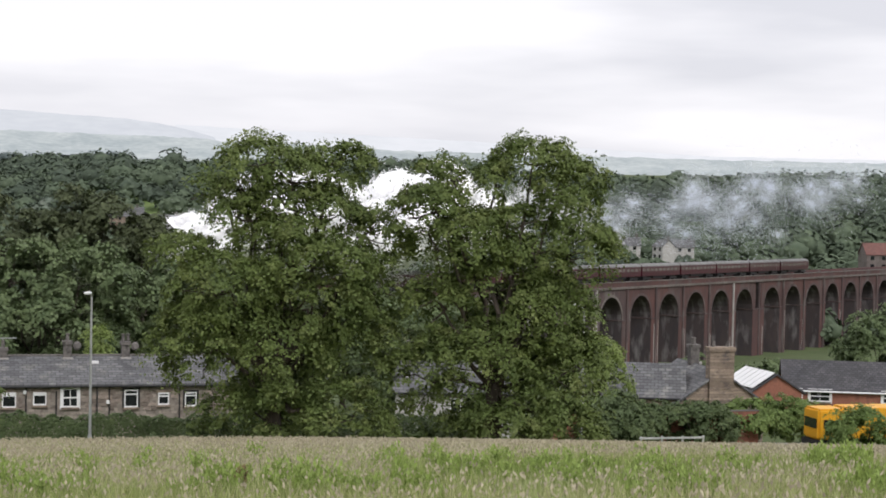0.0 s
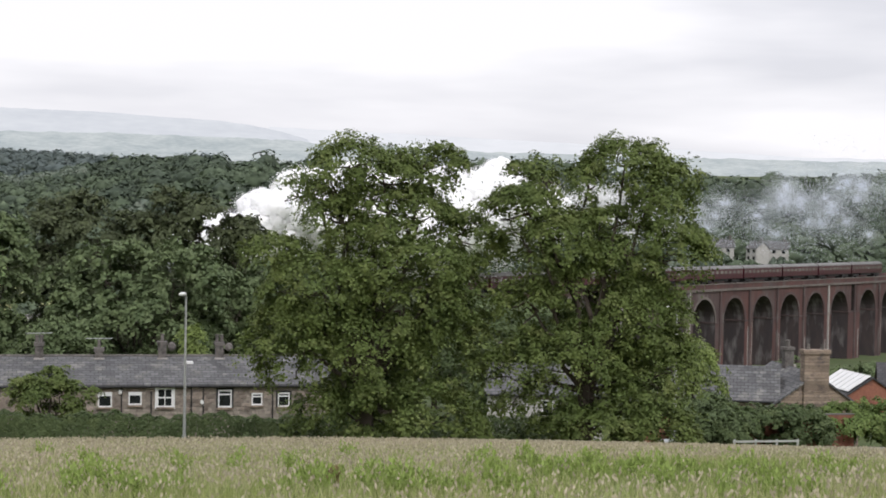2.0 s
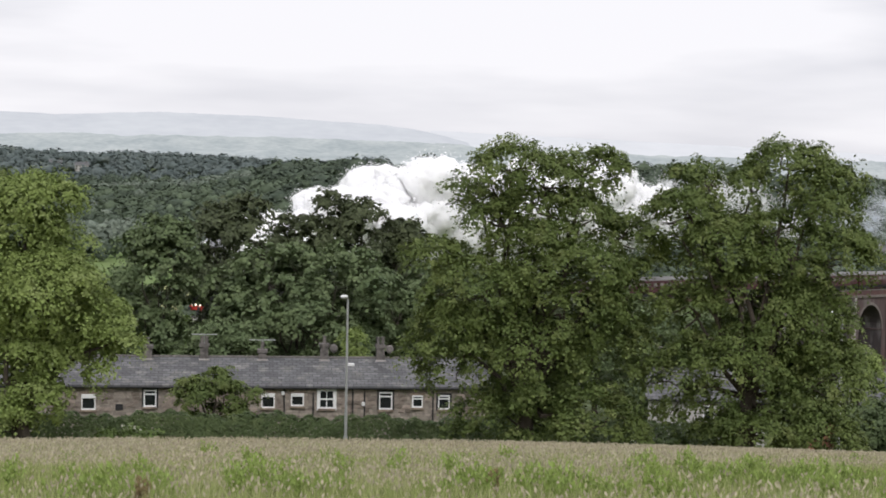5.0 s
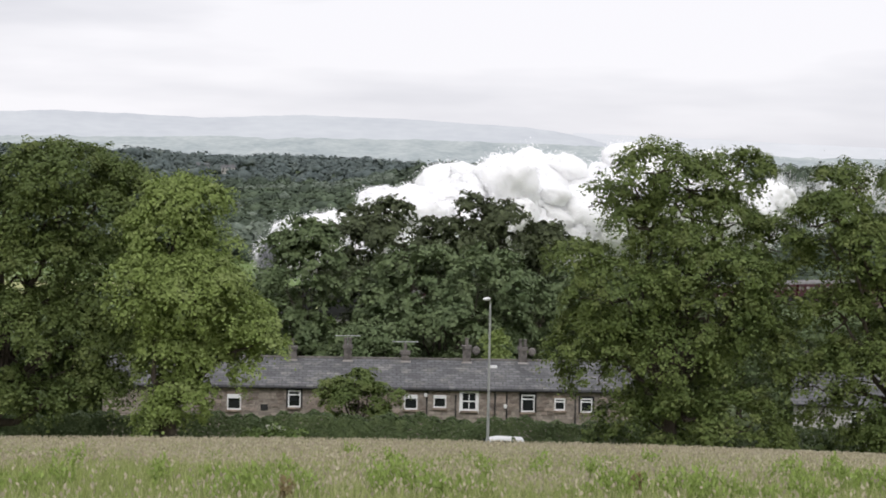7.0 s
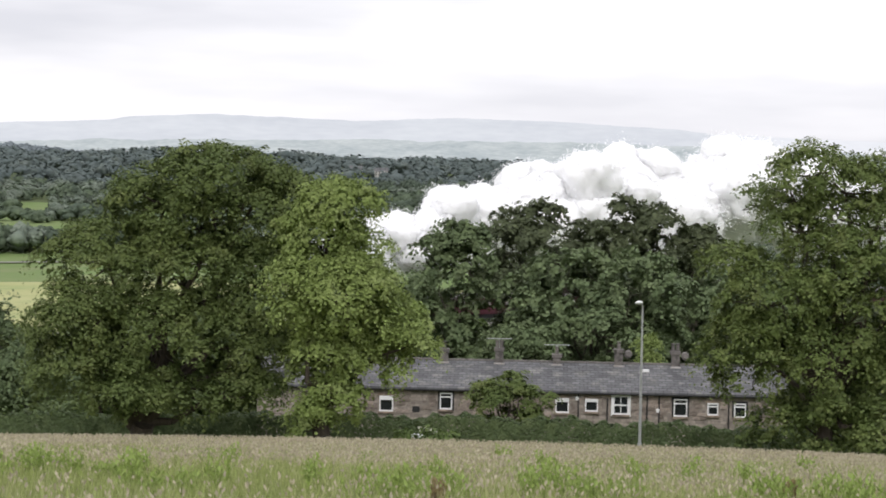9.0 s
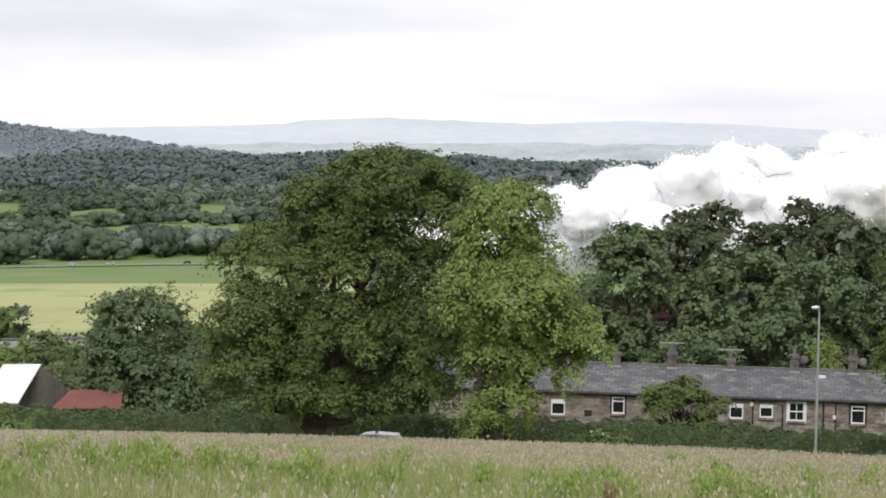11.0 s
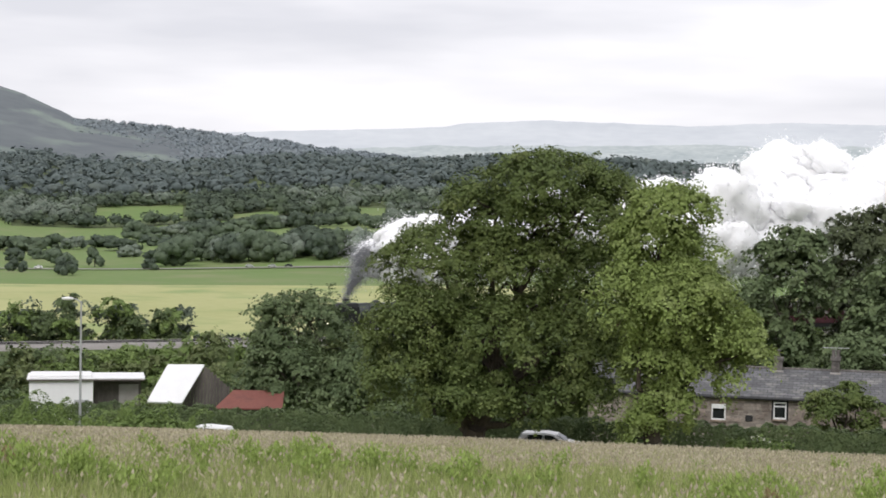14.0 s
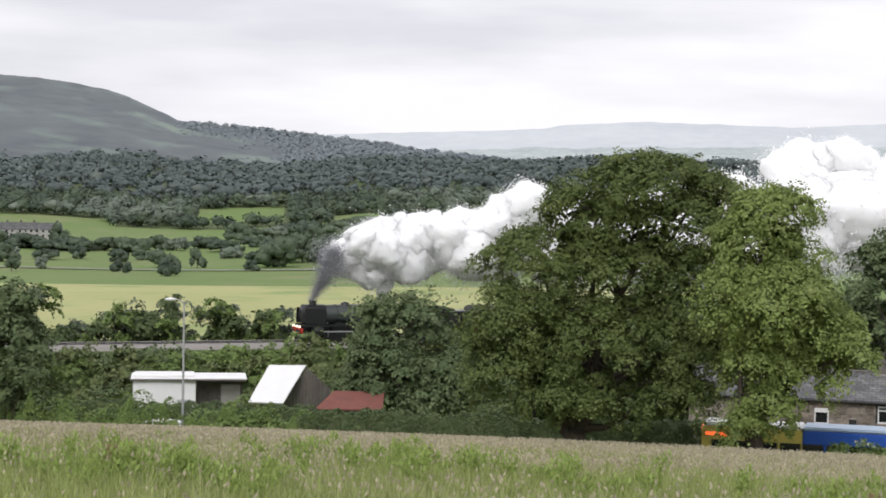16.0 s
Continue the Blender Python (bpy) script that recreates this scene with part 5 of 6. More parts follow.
def puff_mesh(seed, level, amp, mat, flecks=900, fleck=0.035, halo=0.1):
    """A billow: a ball swollen by rounded bumps, with loose droplets drifting off its skin."""
    bm = bmesh.new()
    o = Vector((seed * 7.3, seed * 3.1, seed * 5.7))

    def swell(p):
        f = 0.0
        for sc, a in ((1.1, 0.8), (2.4, 0.5), (5.0, 0.26), (9.0, 0.12)):
            dist = noise.voronoi(p * sc + o)[0][0]
            f += a * (0.6 - min(dist * dist * 1.6, 1.0))
        return 1 + amp * f

    if level:
        bmesh.ops.create_icosphere(bm, subdivisions=level, radius=1)
        for v in bm.verts:
            p = v.co.normalized()
            v.co = p * swell(p)
    me = bpy.data.meshes.new("puff")
    bm.to_mesh(me)
    bm.free()
    rng = np.random.default_rng(1000 + seed)
    v0 = np.array([v.co[:] for v in me.vertices]).reshape(-1, 3)
    f0 = [tuple(p.vertices) for p in me.polygons]
    d = unit(rng.normal(0, 1, (flecks, 3)))
    if level:
        rad = np.array([swell(Vector(p)) for p in d]) + np.abs(rng.normal(0, halo, flecks)) - 0.02
    else:
        rad = np.abs(rng.normal(0, 0.55, flecks)) * np.array([swell(Vector(p)) for p in d])
    c = d * rad[:, None]
    tri = (c[:, None, :] + rng.normal(0, fleck, (flecks, 3, 3))).reshape(-1, 3)
    k = len(v0)
    me.clear_geometry()
    me.from_pydata(np.concatenate([v0, tri]).tolist(), [], f0 + [(k + 3 * i, k + 3 * i + 1, k + 3 * i + 2) for i in range(flecks)])
    for p in me.polygons:
        p.use_smooth = len(f0) > p.index
    me.materials.append(mat)
    if level:
        me.materials.append(M["droplets"])
        for p in me.polygons:
            p.material_index = 0 if p.index < len(f0) else 1
    return me


def plume():
    """The engine's plume, in its own space: x back from the chimney, z up from the rail. Its puffs drift back and roll."""
    rng = np.random.default_rng(77)
    ob = thing("steam_plume", Matrix(), "billowing white steam plume trailing from the locomotive", "steam")
    dense = [puff_mesh(i, 4, 0.34, M["steam"], 1700, 0.03, 0.15) for i in range(4)]
    thin = [puff_mesh(9 + i, 0, 0.5, M["droplets"], 3000, 0.02) for i in range(3)]
    dark = [puff_mesh(20 + i, 0, 0.45, M["soot"], 4000, 0.035) for i in range(2)]
    puffs = []

    def put(me, x, y, z, r, drift, flat=0.85):
        p = new("puff", me)
        p.parent = ob
        p.scale = (r * rng.uniform(0.95, 1.3), r, r * flat * rng.uniform(0.85, 1.1))
        puffs.append((p, x, y, z, rng.uniform(0, 360), drift, rng.uniform(-14, 14)))

    for i in range(9):
        put(dark[i % 2], 0.1 + i * 0.32, rng.normal(0, 0.1), 4.5 + i * 0.62, 0.5 + 0.16 * i, 0, 1.1)
    for i in range(6):
        put(thin[i % 3], 2.0 + i * 0.9, rng.normal(0, 0.2), 7.6 + i * 0.8, 1.5 + 0.2 * i, 0)
    x = 4.0
    while x < 118:
        zt, zl = np.interp(x, TOP_X, TOP_Z), np.interp(x, LOW_X, LOW_Z)
        r = max(1.7, (zt - zl) * 0.28)
        m = 3 if x < 25 else 4
        heave = 1.6 * math.sin(x * 0.33) * min(1, x / 25)
        for k in range(m):
            f = (k + 0.5 + rng.uniform(-0.25, 0.25)) / m
            z = zl + r * 0.75 + (zt + heave * f - zl - r * 1.75) * f + rng.normal(0, 0.3)
            put(dense[rng.integers(4)], x + rng.normal(0, r * 0.3), rng.normal(0, r * 0.7), z, r * rng.uniform(0.75, 1.3), 0.022 * x)
        put(dense[rng.integers(4)], x + rng.normal(0, r * 0.4), rng.normal(0, r * 0.5), zt + heave - r * rng.uniform(0.6, 1.0), r * rng.uniform(0.35, 0.6), 0.022 * x)
        put(thin[rng.integers(3)], x, rng.normal(0, r), zl + rng.uniform(-0.3, 1.5), r * rng.uniform(0.8, 1.2), 0.022 * x)
        x += r * 1.0
    for i in range(26):
        xx = rng.uniform(115, 185)
        put(thin[i % 3], xx, rng.normal(0, 3), rng.uniform(11, 22), rng.uniform(2.5, 4.5), 0.02 * xx)
    for i in range(7):
        put(dense[i % 4], 8.3 + rng.normal(0, 0.15) + 0.2 * i, rng.normal(0, 0.2), 4.6 + 0.6 * i, 0.4 + 0.1 * i, 0, 1.1)
    return ob, puffs


# the plume's upper and lower edge above the rail, by the way back from the chimney
TOP_X, TOP_Z = [0, 1, 4, 8, 12, 17, 23, 30, 38, 45, 58, 67, 78, 92, 110, 145], [4.8, 8.3, 12.4, 14, 15, 16.6, 17.8, 18.4, 20.6, 21.8, 22.6, 24.6, 26.6, 26.6, 22, 19]
LOW_X, LOW_Z = [0, 4, 10, 20, 33, 55, 75, 100, 165], [4.2, 6.5, 6.8, 7, 8.8, 9.2, 8.2, 9, 10]
PLUME, PUFFS = plume()


def old_smoke():
    """Thin smoke left over the viaduct; it drifts slowly."""
    rng = np.random.default_rng(5)
    ob = thing("drifting_smoke", pose(*pt(-8.5, 470), 0), "thin grey smoke drifting over the viaduct", "smoke")
    me = [puff_mesh(30 + i, 0, 0.6, M["haze_smoke"], 4000, 0.0098) for i in range(4)]
    out = []
    for i in range(44):
        p = new("puff", me[i % 4])
        p.parent = ob
        r = rng.uniform(4.5, 9.5)
        if i < 24:
            x, z = rng.normal(2, 9), rng.uniform(6, 20)
        elif i < 36:
            x, z = rng.uniform(14, 55), rng.uniform(12, 21)
        else:
            x, z = rng.uniform(-34, -14), rng.uniform(7, 14)
        p.scale = (r * rng.uniform(0.8, 1.5), r, r * rng.uniform(0.6, 1.1))
        out.append((p, x, rng.normal(0, 8), z, rng.uniform(0, 360), rng.uniform(-0.3, 0.3), rng.uniform(-6, 6)))
    return ob, out


OLD, OLD_PUFFS = old_smoke()


# ---- hedges, shrubs ----
hedge_row(40, 84, 108.5, 2.7, 1.3, M["bramble"], "tall leafy hedge at the field's edge", 12, dens=60, wild=0.2)
hedge_row(-36, -24, 107, 1.5, 0.9, M["bramble"], "low green bushes beside the road", 13, dens=50, wild=0.25)
hedge_row(-16, -9, 106.5, 1.7, 0.8, M["hedge"], "small rounded bushes round a lamp post", 14, dens=50, wild=0.3)


def shrub(u, w, r, h, mat, label, seed, n, lift=0.0, size=0.2, flowers=0, name="bush"):
    rng = np.random.default_rng(seed)
    x, y = uw(u, w)
    ob = thing(name, pose(x, y, gz(x, y) - 0.1, 0, 0, 15), label, "bush")
    lob = [(rng.uniform(-0.5, 0.5) * r, rng.uniform(-0.3, 0.3) * r, h * rng.uniform(0.3, 0.68) + lift, r * rng.uniform(0.45, 0.65), r * 0.5, h * rng.uniform(0.26, 0.36)) for _ in range(8)]
    c, nn = clumps(lob, n, 20, 0.26, rng, 0.9)
    quads_object("foliage", leaves(c, nn, size, rng), 4, [mat], ob)
    if flowers:
        c, nn = clumps(lob, flowers, 5, 0.12, rng, 1.0)
        quads_object("blossom", leaves(c + nn * 0.15, nn, 0.2, rng), 4, [M["blossom"]], ob)
    for k in range(5):
        bm = bmesh.new()
        limb_mesh(bm, (0, 0, -0.2), (rng.uniform(-0.5, 0.5) * r, rng.uniform(-0.3, 0.3) * r, h * 0.6), 0.06, 0.02, rng, 0.1, 3)
        part("stem", bm, M["bark"], ob)


shrub(4.9, 108.5, 2.6, 2.3, M["bramble"], "bramble bush with white blossom", 21, 260, flowers=60)
shrub(-45.3, 119.8, 3.8, 3.1, M["hedge"], "large rounded dark green garden bush", 22, 900)
shrub(-52.0, 121.2, 3.4, 3.3, M["hedge"], "dark green ivy bush over a garden wall", 23, 900)
shrub(-56.5, 124, 3.4, 3.3, M["bramble"], "bright green garden shrub", 24, 600)
shrub(-48.8, 124.5, 3.0, 3.1, M["hedge"], "dark green garden bush", 35, 700)
shrub(-60.5, 124, 3.4, 3.5, M["bramble"], "bright green garden shrub", 36, 600)
shrub(-60.6, 112.5, 2.6, 4.2, M["bramble"], "feathery light green bush before a lorry", 25, 700, size=0.15)
shrub(-66.0, 112, 3.2, 4.6, M["bramble"], "feathery light green bush", 26, 600, size=0.15)
shrub(43, 107.5, 3.4, 2.7, M["bramble"], "hedge bush with creamy blossom", 27, 480, flowers=170)
shrub(61, 107.5, 3.4, 6.6, M["hedge"], "rounded green roadside bush", 28, 620, flowers=14)
shrub(66, 107, 3.4, 7.0, M["bramble"], "rounded green roadside bush", 29, 620)
shrub(72, 108, 3.6, 6.8, M["mid"], "rounded green roadside bush", 30, 620)
shrub(34, 108, 4.0, 1.5, M["bramble"], "low green bush on the verge", 31, 170)
shrub(-19, 107, 4.0, 1.5, M["hedge"], "low dark undergrowth below trees", 32, 200)
shrub(-24, 109, 4.5, 3.4, M["hedge"], "dark undergrowth between two trees", 33, 320)
shrub(-28, 108, 4.5, 3.0, M["hedge"], "dark undergrowth below a tree", 34, 300)


def bank_scrub():
    """Scrub between the road and the railway, and along the line."""
    rng = np.random.default_rng(8)
    k = 0
    for s in np.arange(-70, 62, 4.2):
        for off in (5.5, 6.8, 9.6, 12.6, 16, 20, 24, 28):
            if off > 22 and s > 20:
                continue
            x, y, _ = rail(s + rng.normal(0, 1.2), off + rng.normal(0, 0.4))
            base = gz(x, y) if off > 15 else rail(s)[2] - 0.55 * (off - 3)
            top = (0.9 if s < 14 else -1.0) - 0.24 * (off - 6.8)
            h = rng.uniform(2.2, 4.0) if s < -16 else min(max(1.3, rail(s)[2] + top - base + 0.5), 4.5) + rng.uniform(-0.3, 0.4)
            lob = crown(rng.uniform(4.5, 7), h, 500 + k, 2, 0.2)
            tree("shrub", math.degrees(math.atan2(-x, y)), math.hypot(x, y), lob, M[("mid", "bracken", "bramble", "bracken", "bramble")[(k * 7 + k // 5) % 5]], M["bark"], "leafy shrub on the railway bank", 700 + k, n=60, per=12, size=0.4, spread=0.5, trunk=0.08, fork=0.6, zb=base - 0.5, category="bush", group="bank shrubs", limbs=False)
            k += 1
    for s in np.arange(-90, 62, 2.3):
        for off in (-7.6, -10.5):
            if off < -8 and s < 8:
                continue
            x, y, z = rail(s + rng.normal(0, 0.9), off)
            h = rng.uniform(1.2, 2.2) if s < 8 else rng.uniform(4.4, 7.2) if s < 29 else rng.uniform(2.6, 3.6) if s < 36 else rng.uniform(5.5, 9)
            lob = crown(rng.uniform(3.5, 5.0), h, 900 + k, 2, 0.1)
            tree("shrub", math.degrees(math.atan2(-x, y)), math.hypot(x, y), lob, M["mid" if s > 38 else ("grey_leaf", "hedge", "grey_leaf", "bramble")[k % 4]], M["bark"], "willow scrub beyond the railway", 1200 + k, n=60 if s < 8 else 130, per=11, size=0.38, spread=0.5, trunk=0.08, fork=0.6, zb=z - 2.4, category="bush", group="bank shrubs", limbs=False)
            k += 1


bank_scrub()

# ---- the valley ----
def lump_shapes():
    """Six knobbly crown cores of 20 faces each: unit corners, and the faces that they share."""
    bm = bmesh.new()
    bmesh.ops.create_icosphere(bm, subdivisions=1, radius=1)
    base = [v.co.copy() for v in bm.verts]
    faces = np.array([[v.index for v in f.verts] for f in bm.faces])
    bm.free()
    out = []
    for k in range(6):
        o = Vector((k * 3.7, k * 5.1, k * 2.3))
        out.append(np.array([list(v * (1 + 0.42 * noise.noise(v * 1.7 + o) + 0.25 * noise.noise(v * 4.1 + o))) for v in base]))
    return np.array(out), faces


LUMPS, LUMP_FACES = lump_shapes()


def crowns_object(name, c, size, rng, mats, index, parent=None):
    """Knobbly crowns at centres c, of half-sizes size, joined in one smooth mesh."""
    n, nv = len(c), LUMPS.shape[1]
    a = rng.uniform(0, 2 * np.pi, n)
    v = LUMPS[rng.integers(0, 6, n)]
    v = np.stack([v[:, :, 0] * np.cos(a)[:, None] - v[:, :, 1] * np.sin(a)[:, None], v[:, :, 0] * np.sin(a)[:, None] + v[:, :, 1] * np.cos(a)[:, None], v[:, :, 2]], -1)
    v = (v * size[:, None, :] + c[:, None, :]).reshape(-1, 3)
    f = (LUMP_FACES[None] + (np.arange(n) * nv)[:, None, None]).reshape(-1, 3)
    me = bpy.data.meshes.new(name)
    me.vertices.add(len(v))
    me.vertices.foreach_set("co", np.ascontiguousarray(v, np.float32).ravel())
    me.loops.add(f.size)
    me.loops.foreach_set("vertex_index", np.ascontiguousarray(f, np.int32).ravel())
    me.polygons.add(len(f))
    me.polygons.foreach_set("loop_start", np.arange(0, f.size, 3, dtype=np.int32))
    for m in mats:
        me.materials.append(m)
    me.polygons.foreach_set("material_index", np.repeat(np.asarray(index, np.int32), len(LUMP_FACES)))
    me.polygons.foreach_set("use_smooth", np.ones(len(f), bool))
    me.update(calc_edges=True)
    ob = new(name, me)
    ob.parent = parent
    return ob


def field_tree(az, d, w, h, seed, mat="far"):
    rng = np.random.default_rng(seed)
    x, y = pt(az, d)
    ob = thing("field_tree", pose(x, y, gz(x, y) - 0.2, 0, 0, az), "dark green tree in the valley fields" if mat != "far2" else "grey-green willow in the valley fields", "tree", "valley trees")
    n = int(8 + w * 0.5)
    t = rng.random(n)
    q = np.sqrt(1 - (t * 1.15 - 0.35) ** 2)
    c = np.stack([rng.uniform(-0.36, 0.36, n) * w * q, rng.uniform(-0.3, 0.3, n) * w * q, h * (0.2 + 0.58 * t)], 1)
    sz = np.stack([np.full(n, 0.2 * w), np.full(n, 0.2 * w), np.full(n, 0.22 * h)], 1) * rng.uniform(0.7, 1.25, (n, 1))
    crowns_object("crown", c, sz, rng, [M[mat]], np.zeros(n), ob)
    k = rng.integers(0, n, 380)
    e = unit(rng.normal(0, 1, (380, 3)) + np.array([0, 0, 0.3]))
    quads_object("leaf_sprays", leaves(c[k] + e * sz[k] * rng.uniform(0.85, 1.15, (380, 1)), e, 0.1 * w + 0.4, rng, 0.1), 4, [M[mat]], ob)
    bm = bmesh.new()
    limb_mesh(bm, (0, 0, -0.3), (0, 0, h * 0.4), 0.3, 0.2, rng, 0.05, 2)
    part("trunk", bm, M["bark"], ob)


def valley():
    rng = np.random.default_rng(99)
    k = 3000
    spots = []
    for a in np.arange(24.5, 36.5, 0.34):
        spots.append((a + rng.normal(0, 0.1), rng.normal(985, 14), rng.uniform(14, 23), rng.uniform(12, 17)))
    for a in np.arange(36, 46, 0.9):
        spots.append((a + rng.normal(0, 0.25), rng.normal(1000, 25), rng.uniform(8, 18), rng.uniform(6, 11)))
    for a in np.arange(31, 46, 0.75):
        spots.append((a + rng.normal(0, 0.2), rng.normal(1130, 25), rng.uniform(14, 26), rng.uniform(6, 10)))
    for a in np.arange(27, 38, 0.5):
        spots.append((a + rng.normal(0, 0.2), rng.normal(1290, 30), rng.uniform(18, 32), rng.uniform(9, 14)))
    for a in (39.5, 40.9, 41.2, 37.0, 43.5, 44.4):
        spots.append((a, rng.uniform(850, 905), rng.uniform(5, 9), rng.uniform(5, 9)))
    spots += [(43.0, 1130, 14, 17), (36.2, 1330, 9, 8), (39.55, 845, 10.5, 10)]
    for a in np.arange(-8.4, -4.6, 0.42):
        x, y = pt(a, 668)
        spots.append((a + rng.normal(0, 0.08), 668, rng.uniform(7, 11), -6.2 - gz(x, y) + rng.uniform(-1.2, 0.8)))
    for a, d, w, h in spots:
        field_tree(a, d, w, h, k, "far2" if k % 7 == 0 else "far" if k % 7 < 4 else "far3")
        k += 1


valley()


def woods(name, label, areas, seed, mats):
    """Woods seen from far off: many crowns of loose leaf sprays, one sheet."""
    rng = np.random.default_rng(seed)
    V, S, I, Q, QI = [], [], [], [], []
    for a0, a1, d0, d1, n, per, hh, ww in areas:
        az = np.radians(rng.uniform(a0, a1, n))
        d = np.sqrt(rng.uniform(d0 ** 2, d1 ** 2, n))
        x, y = -d * np.sin(az), d * np.cos(az)
        z = height(x, y)
        ok = np.ones(n, bool)
        for g0, g1, r0, r1 in GLADES:
            ok &= ~((np.degrees(az) > g0) & (np.degrees(az) < g1) & (d > r0 - 30) & (d < r1))
        x, y, z, n = x[ok], y[ok], z[ok], int(ok.sum())
        big = 0.75 + 0.6 * rng.random(n) ** 2
        h, w = hh * big * rng.uniform(0.75, 1.1, n), ww * big * rng.uniform(1.0, 1.7, n)
        pick = np.array([noise.noise(Vector((a * 0.008, b * 0.008, seed))) for a, b in zip(x, y)]) + rng.normal(0, 0.14, n)
        kind = np.clip(((pick + 0.35) * len(mats) / 0.7).astype(int), 0, len(mats) - 1)
        # The farthest woods take the foliage colour with haze painted in.
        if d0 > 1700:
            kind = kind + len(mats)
        for k in range(per):
            off = rng.uniform(-0.3, 0.3, (n, 3)) * np.stack([w, w, h * 0.5], 1) if k else np.zeros((n, 3))
            f = rng.uniform(0.42, 0.62, n) if k else np.full(n, 0.62)
            V.append(np.stack([x, y, z + h * 0.5], 1) + off)
            S.append(np.stack([w * f, w * f, h * f * 0.8], 1) * 0.62)
            I.append(kind)
        ns = 54 if d1 < 1500 else 44 if d1 < 2000 else 22
        e = unit(rng.normal(0, 1, (n, ns, 3)) + np.array([0, 0, 0.5]))
        c = np.stack([x, y, z + h * 0.52], 1)[:, None, :] + e * np.stack([w * 0.5, w * 0.5, h * 0.42], 1)[:, None, :] * rng.uniform(0.8, 1.08, (n, ns, 1))
        Q.append(leaves(c.reshape(-1, 3), (e * 0.7 + np.array([0, 0, 0.5])).reshape(-1, 3), ww * (0.27 if d1 < 2000 else 0.34), rng, 0.1))
        QI.append(np.repeat(kind, ns))
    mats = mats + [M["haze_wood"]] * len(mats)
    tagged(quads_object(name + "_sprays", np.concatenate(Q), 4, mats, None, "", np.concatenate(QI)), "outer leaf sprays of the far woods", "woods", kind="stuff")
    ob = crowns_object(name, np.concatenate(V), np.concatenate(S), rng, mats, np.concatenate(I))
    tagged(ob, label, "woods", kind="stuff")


woods("valley_woods", "broad-leaved woods filling the far side of the valley", [(12, 25.5, 960, 1480, 1000, 2, 12, 9.5), (14, 48, 1480, 1750, 1700, 1, 12, 10), (12, 48, 1750, 2700, 2700, 1, 14, 14), (10, 48, 2700, 3300, 1000, 1, 16, 20)], 31, [M["far3"], M["far"], M["far3"], M["far"], M["far2"]])
woods("hill_woods", "broad-leaved woods on the rising ground beyond the viaduct", [(-16, -2, 720, 1300, 1500, 2, 13, 10), (-16, 4, 500, 720, 420, 3, 10, 7.5), (-2, 14, 700, 1700, 1500, 1, 15, 13), (4, 24, 330, 640, 200, 4, 8, 6.5)], 32, [M["far3"], M["far3"], M["far"], M["far"]])


def valley_road():
    bm = bmesh.new()
    rows = []
    for a in np.arange(20, 52, 0.5):
        rows.append([bm.verts.new((*pt(a, d), gz(*pt(a, d)) + 0.5)) for d in (903, 911)])
    for p, q in zip(rows, rows[1:]):
        bm.faces.new((p[0], p[1], q[1], q[0]))
    r = bmesh.ops.extrude_face_region(bm, geom=list(bm.faces))
    bmesh.ops.translate(bm, verts=[v for v in r["geom"] if isinstance(v, bmesh.types.BMVert)], vec=(0, 0, 0.15))
    bmesh.ops.recalc_face_normals(bm, faces=bm.faces)
    tagged(part("road", bm, M["ballast"]), "pale main road across the valley", "road", kind="structure")


valley_road()


def ridge_woods():
    """Woods on the moor's flank and along its long shoulder, the distance haze painted into their colour."""
    rng = np.random.default_rng(64)
    n = 2600
    a = rng.uniform(28.5, 46, n)
    crest = np.interp(a, [28, 30.5, 32.5, 34, 37, 39.3, 40.2, 46], [0.7, 0.95, 1.2, 1.38, 1.65, 1.85, 1.85, 1.8])
    f = rng.random(n) ** 0.8
    keep = (a < 39.6) | (f < 0.45) | (rng.random(n) < 0.12)
    a, crest, f = a[keep], crest[keep], f[keep]
    n = len(a)
    d = 2790 + 500 * f
    el = 0.35 + (crest - 0.35) * f
    ar = np.radians(a)
    c = np.stack([-d * np.sin(ar), d * np.cos(ar), EYE + d * np.tan(np.radians(el)) + 1], 1)
    sz = np.stack([rng.uniform(6, 13, n), rng.uniform(6, 13, n), rng.uniform(4, 8, n)], 1)
    e = unit(rng.normal(0, 1, (n, 16, 3)) + np.array([0, 0, 0.4]))
    q = (c[:, None, :] + e * sz[:, None, :]).reshape(-1, 3)
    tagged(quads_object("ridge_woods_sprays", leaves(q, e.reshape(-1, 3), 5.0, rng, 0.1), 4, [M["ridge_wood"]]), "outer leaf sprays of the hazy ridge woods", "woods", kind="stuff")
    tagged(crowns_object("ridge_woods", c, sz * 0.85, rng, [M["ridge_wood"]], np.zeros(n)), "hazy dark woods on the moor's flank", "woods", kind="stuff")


ridge_woods()


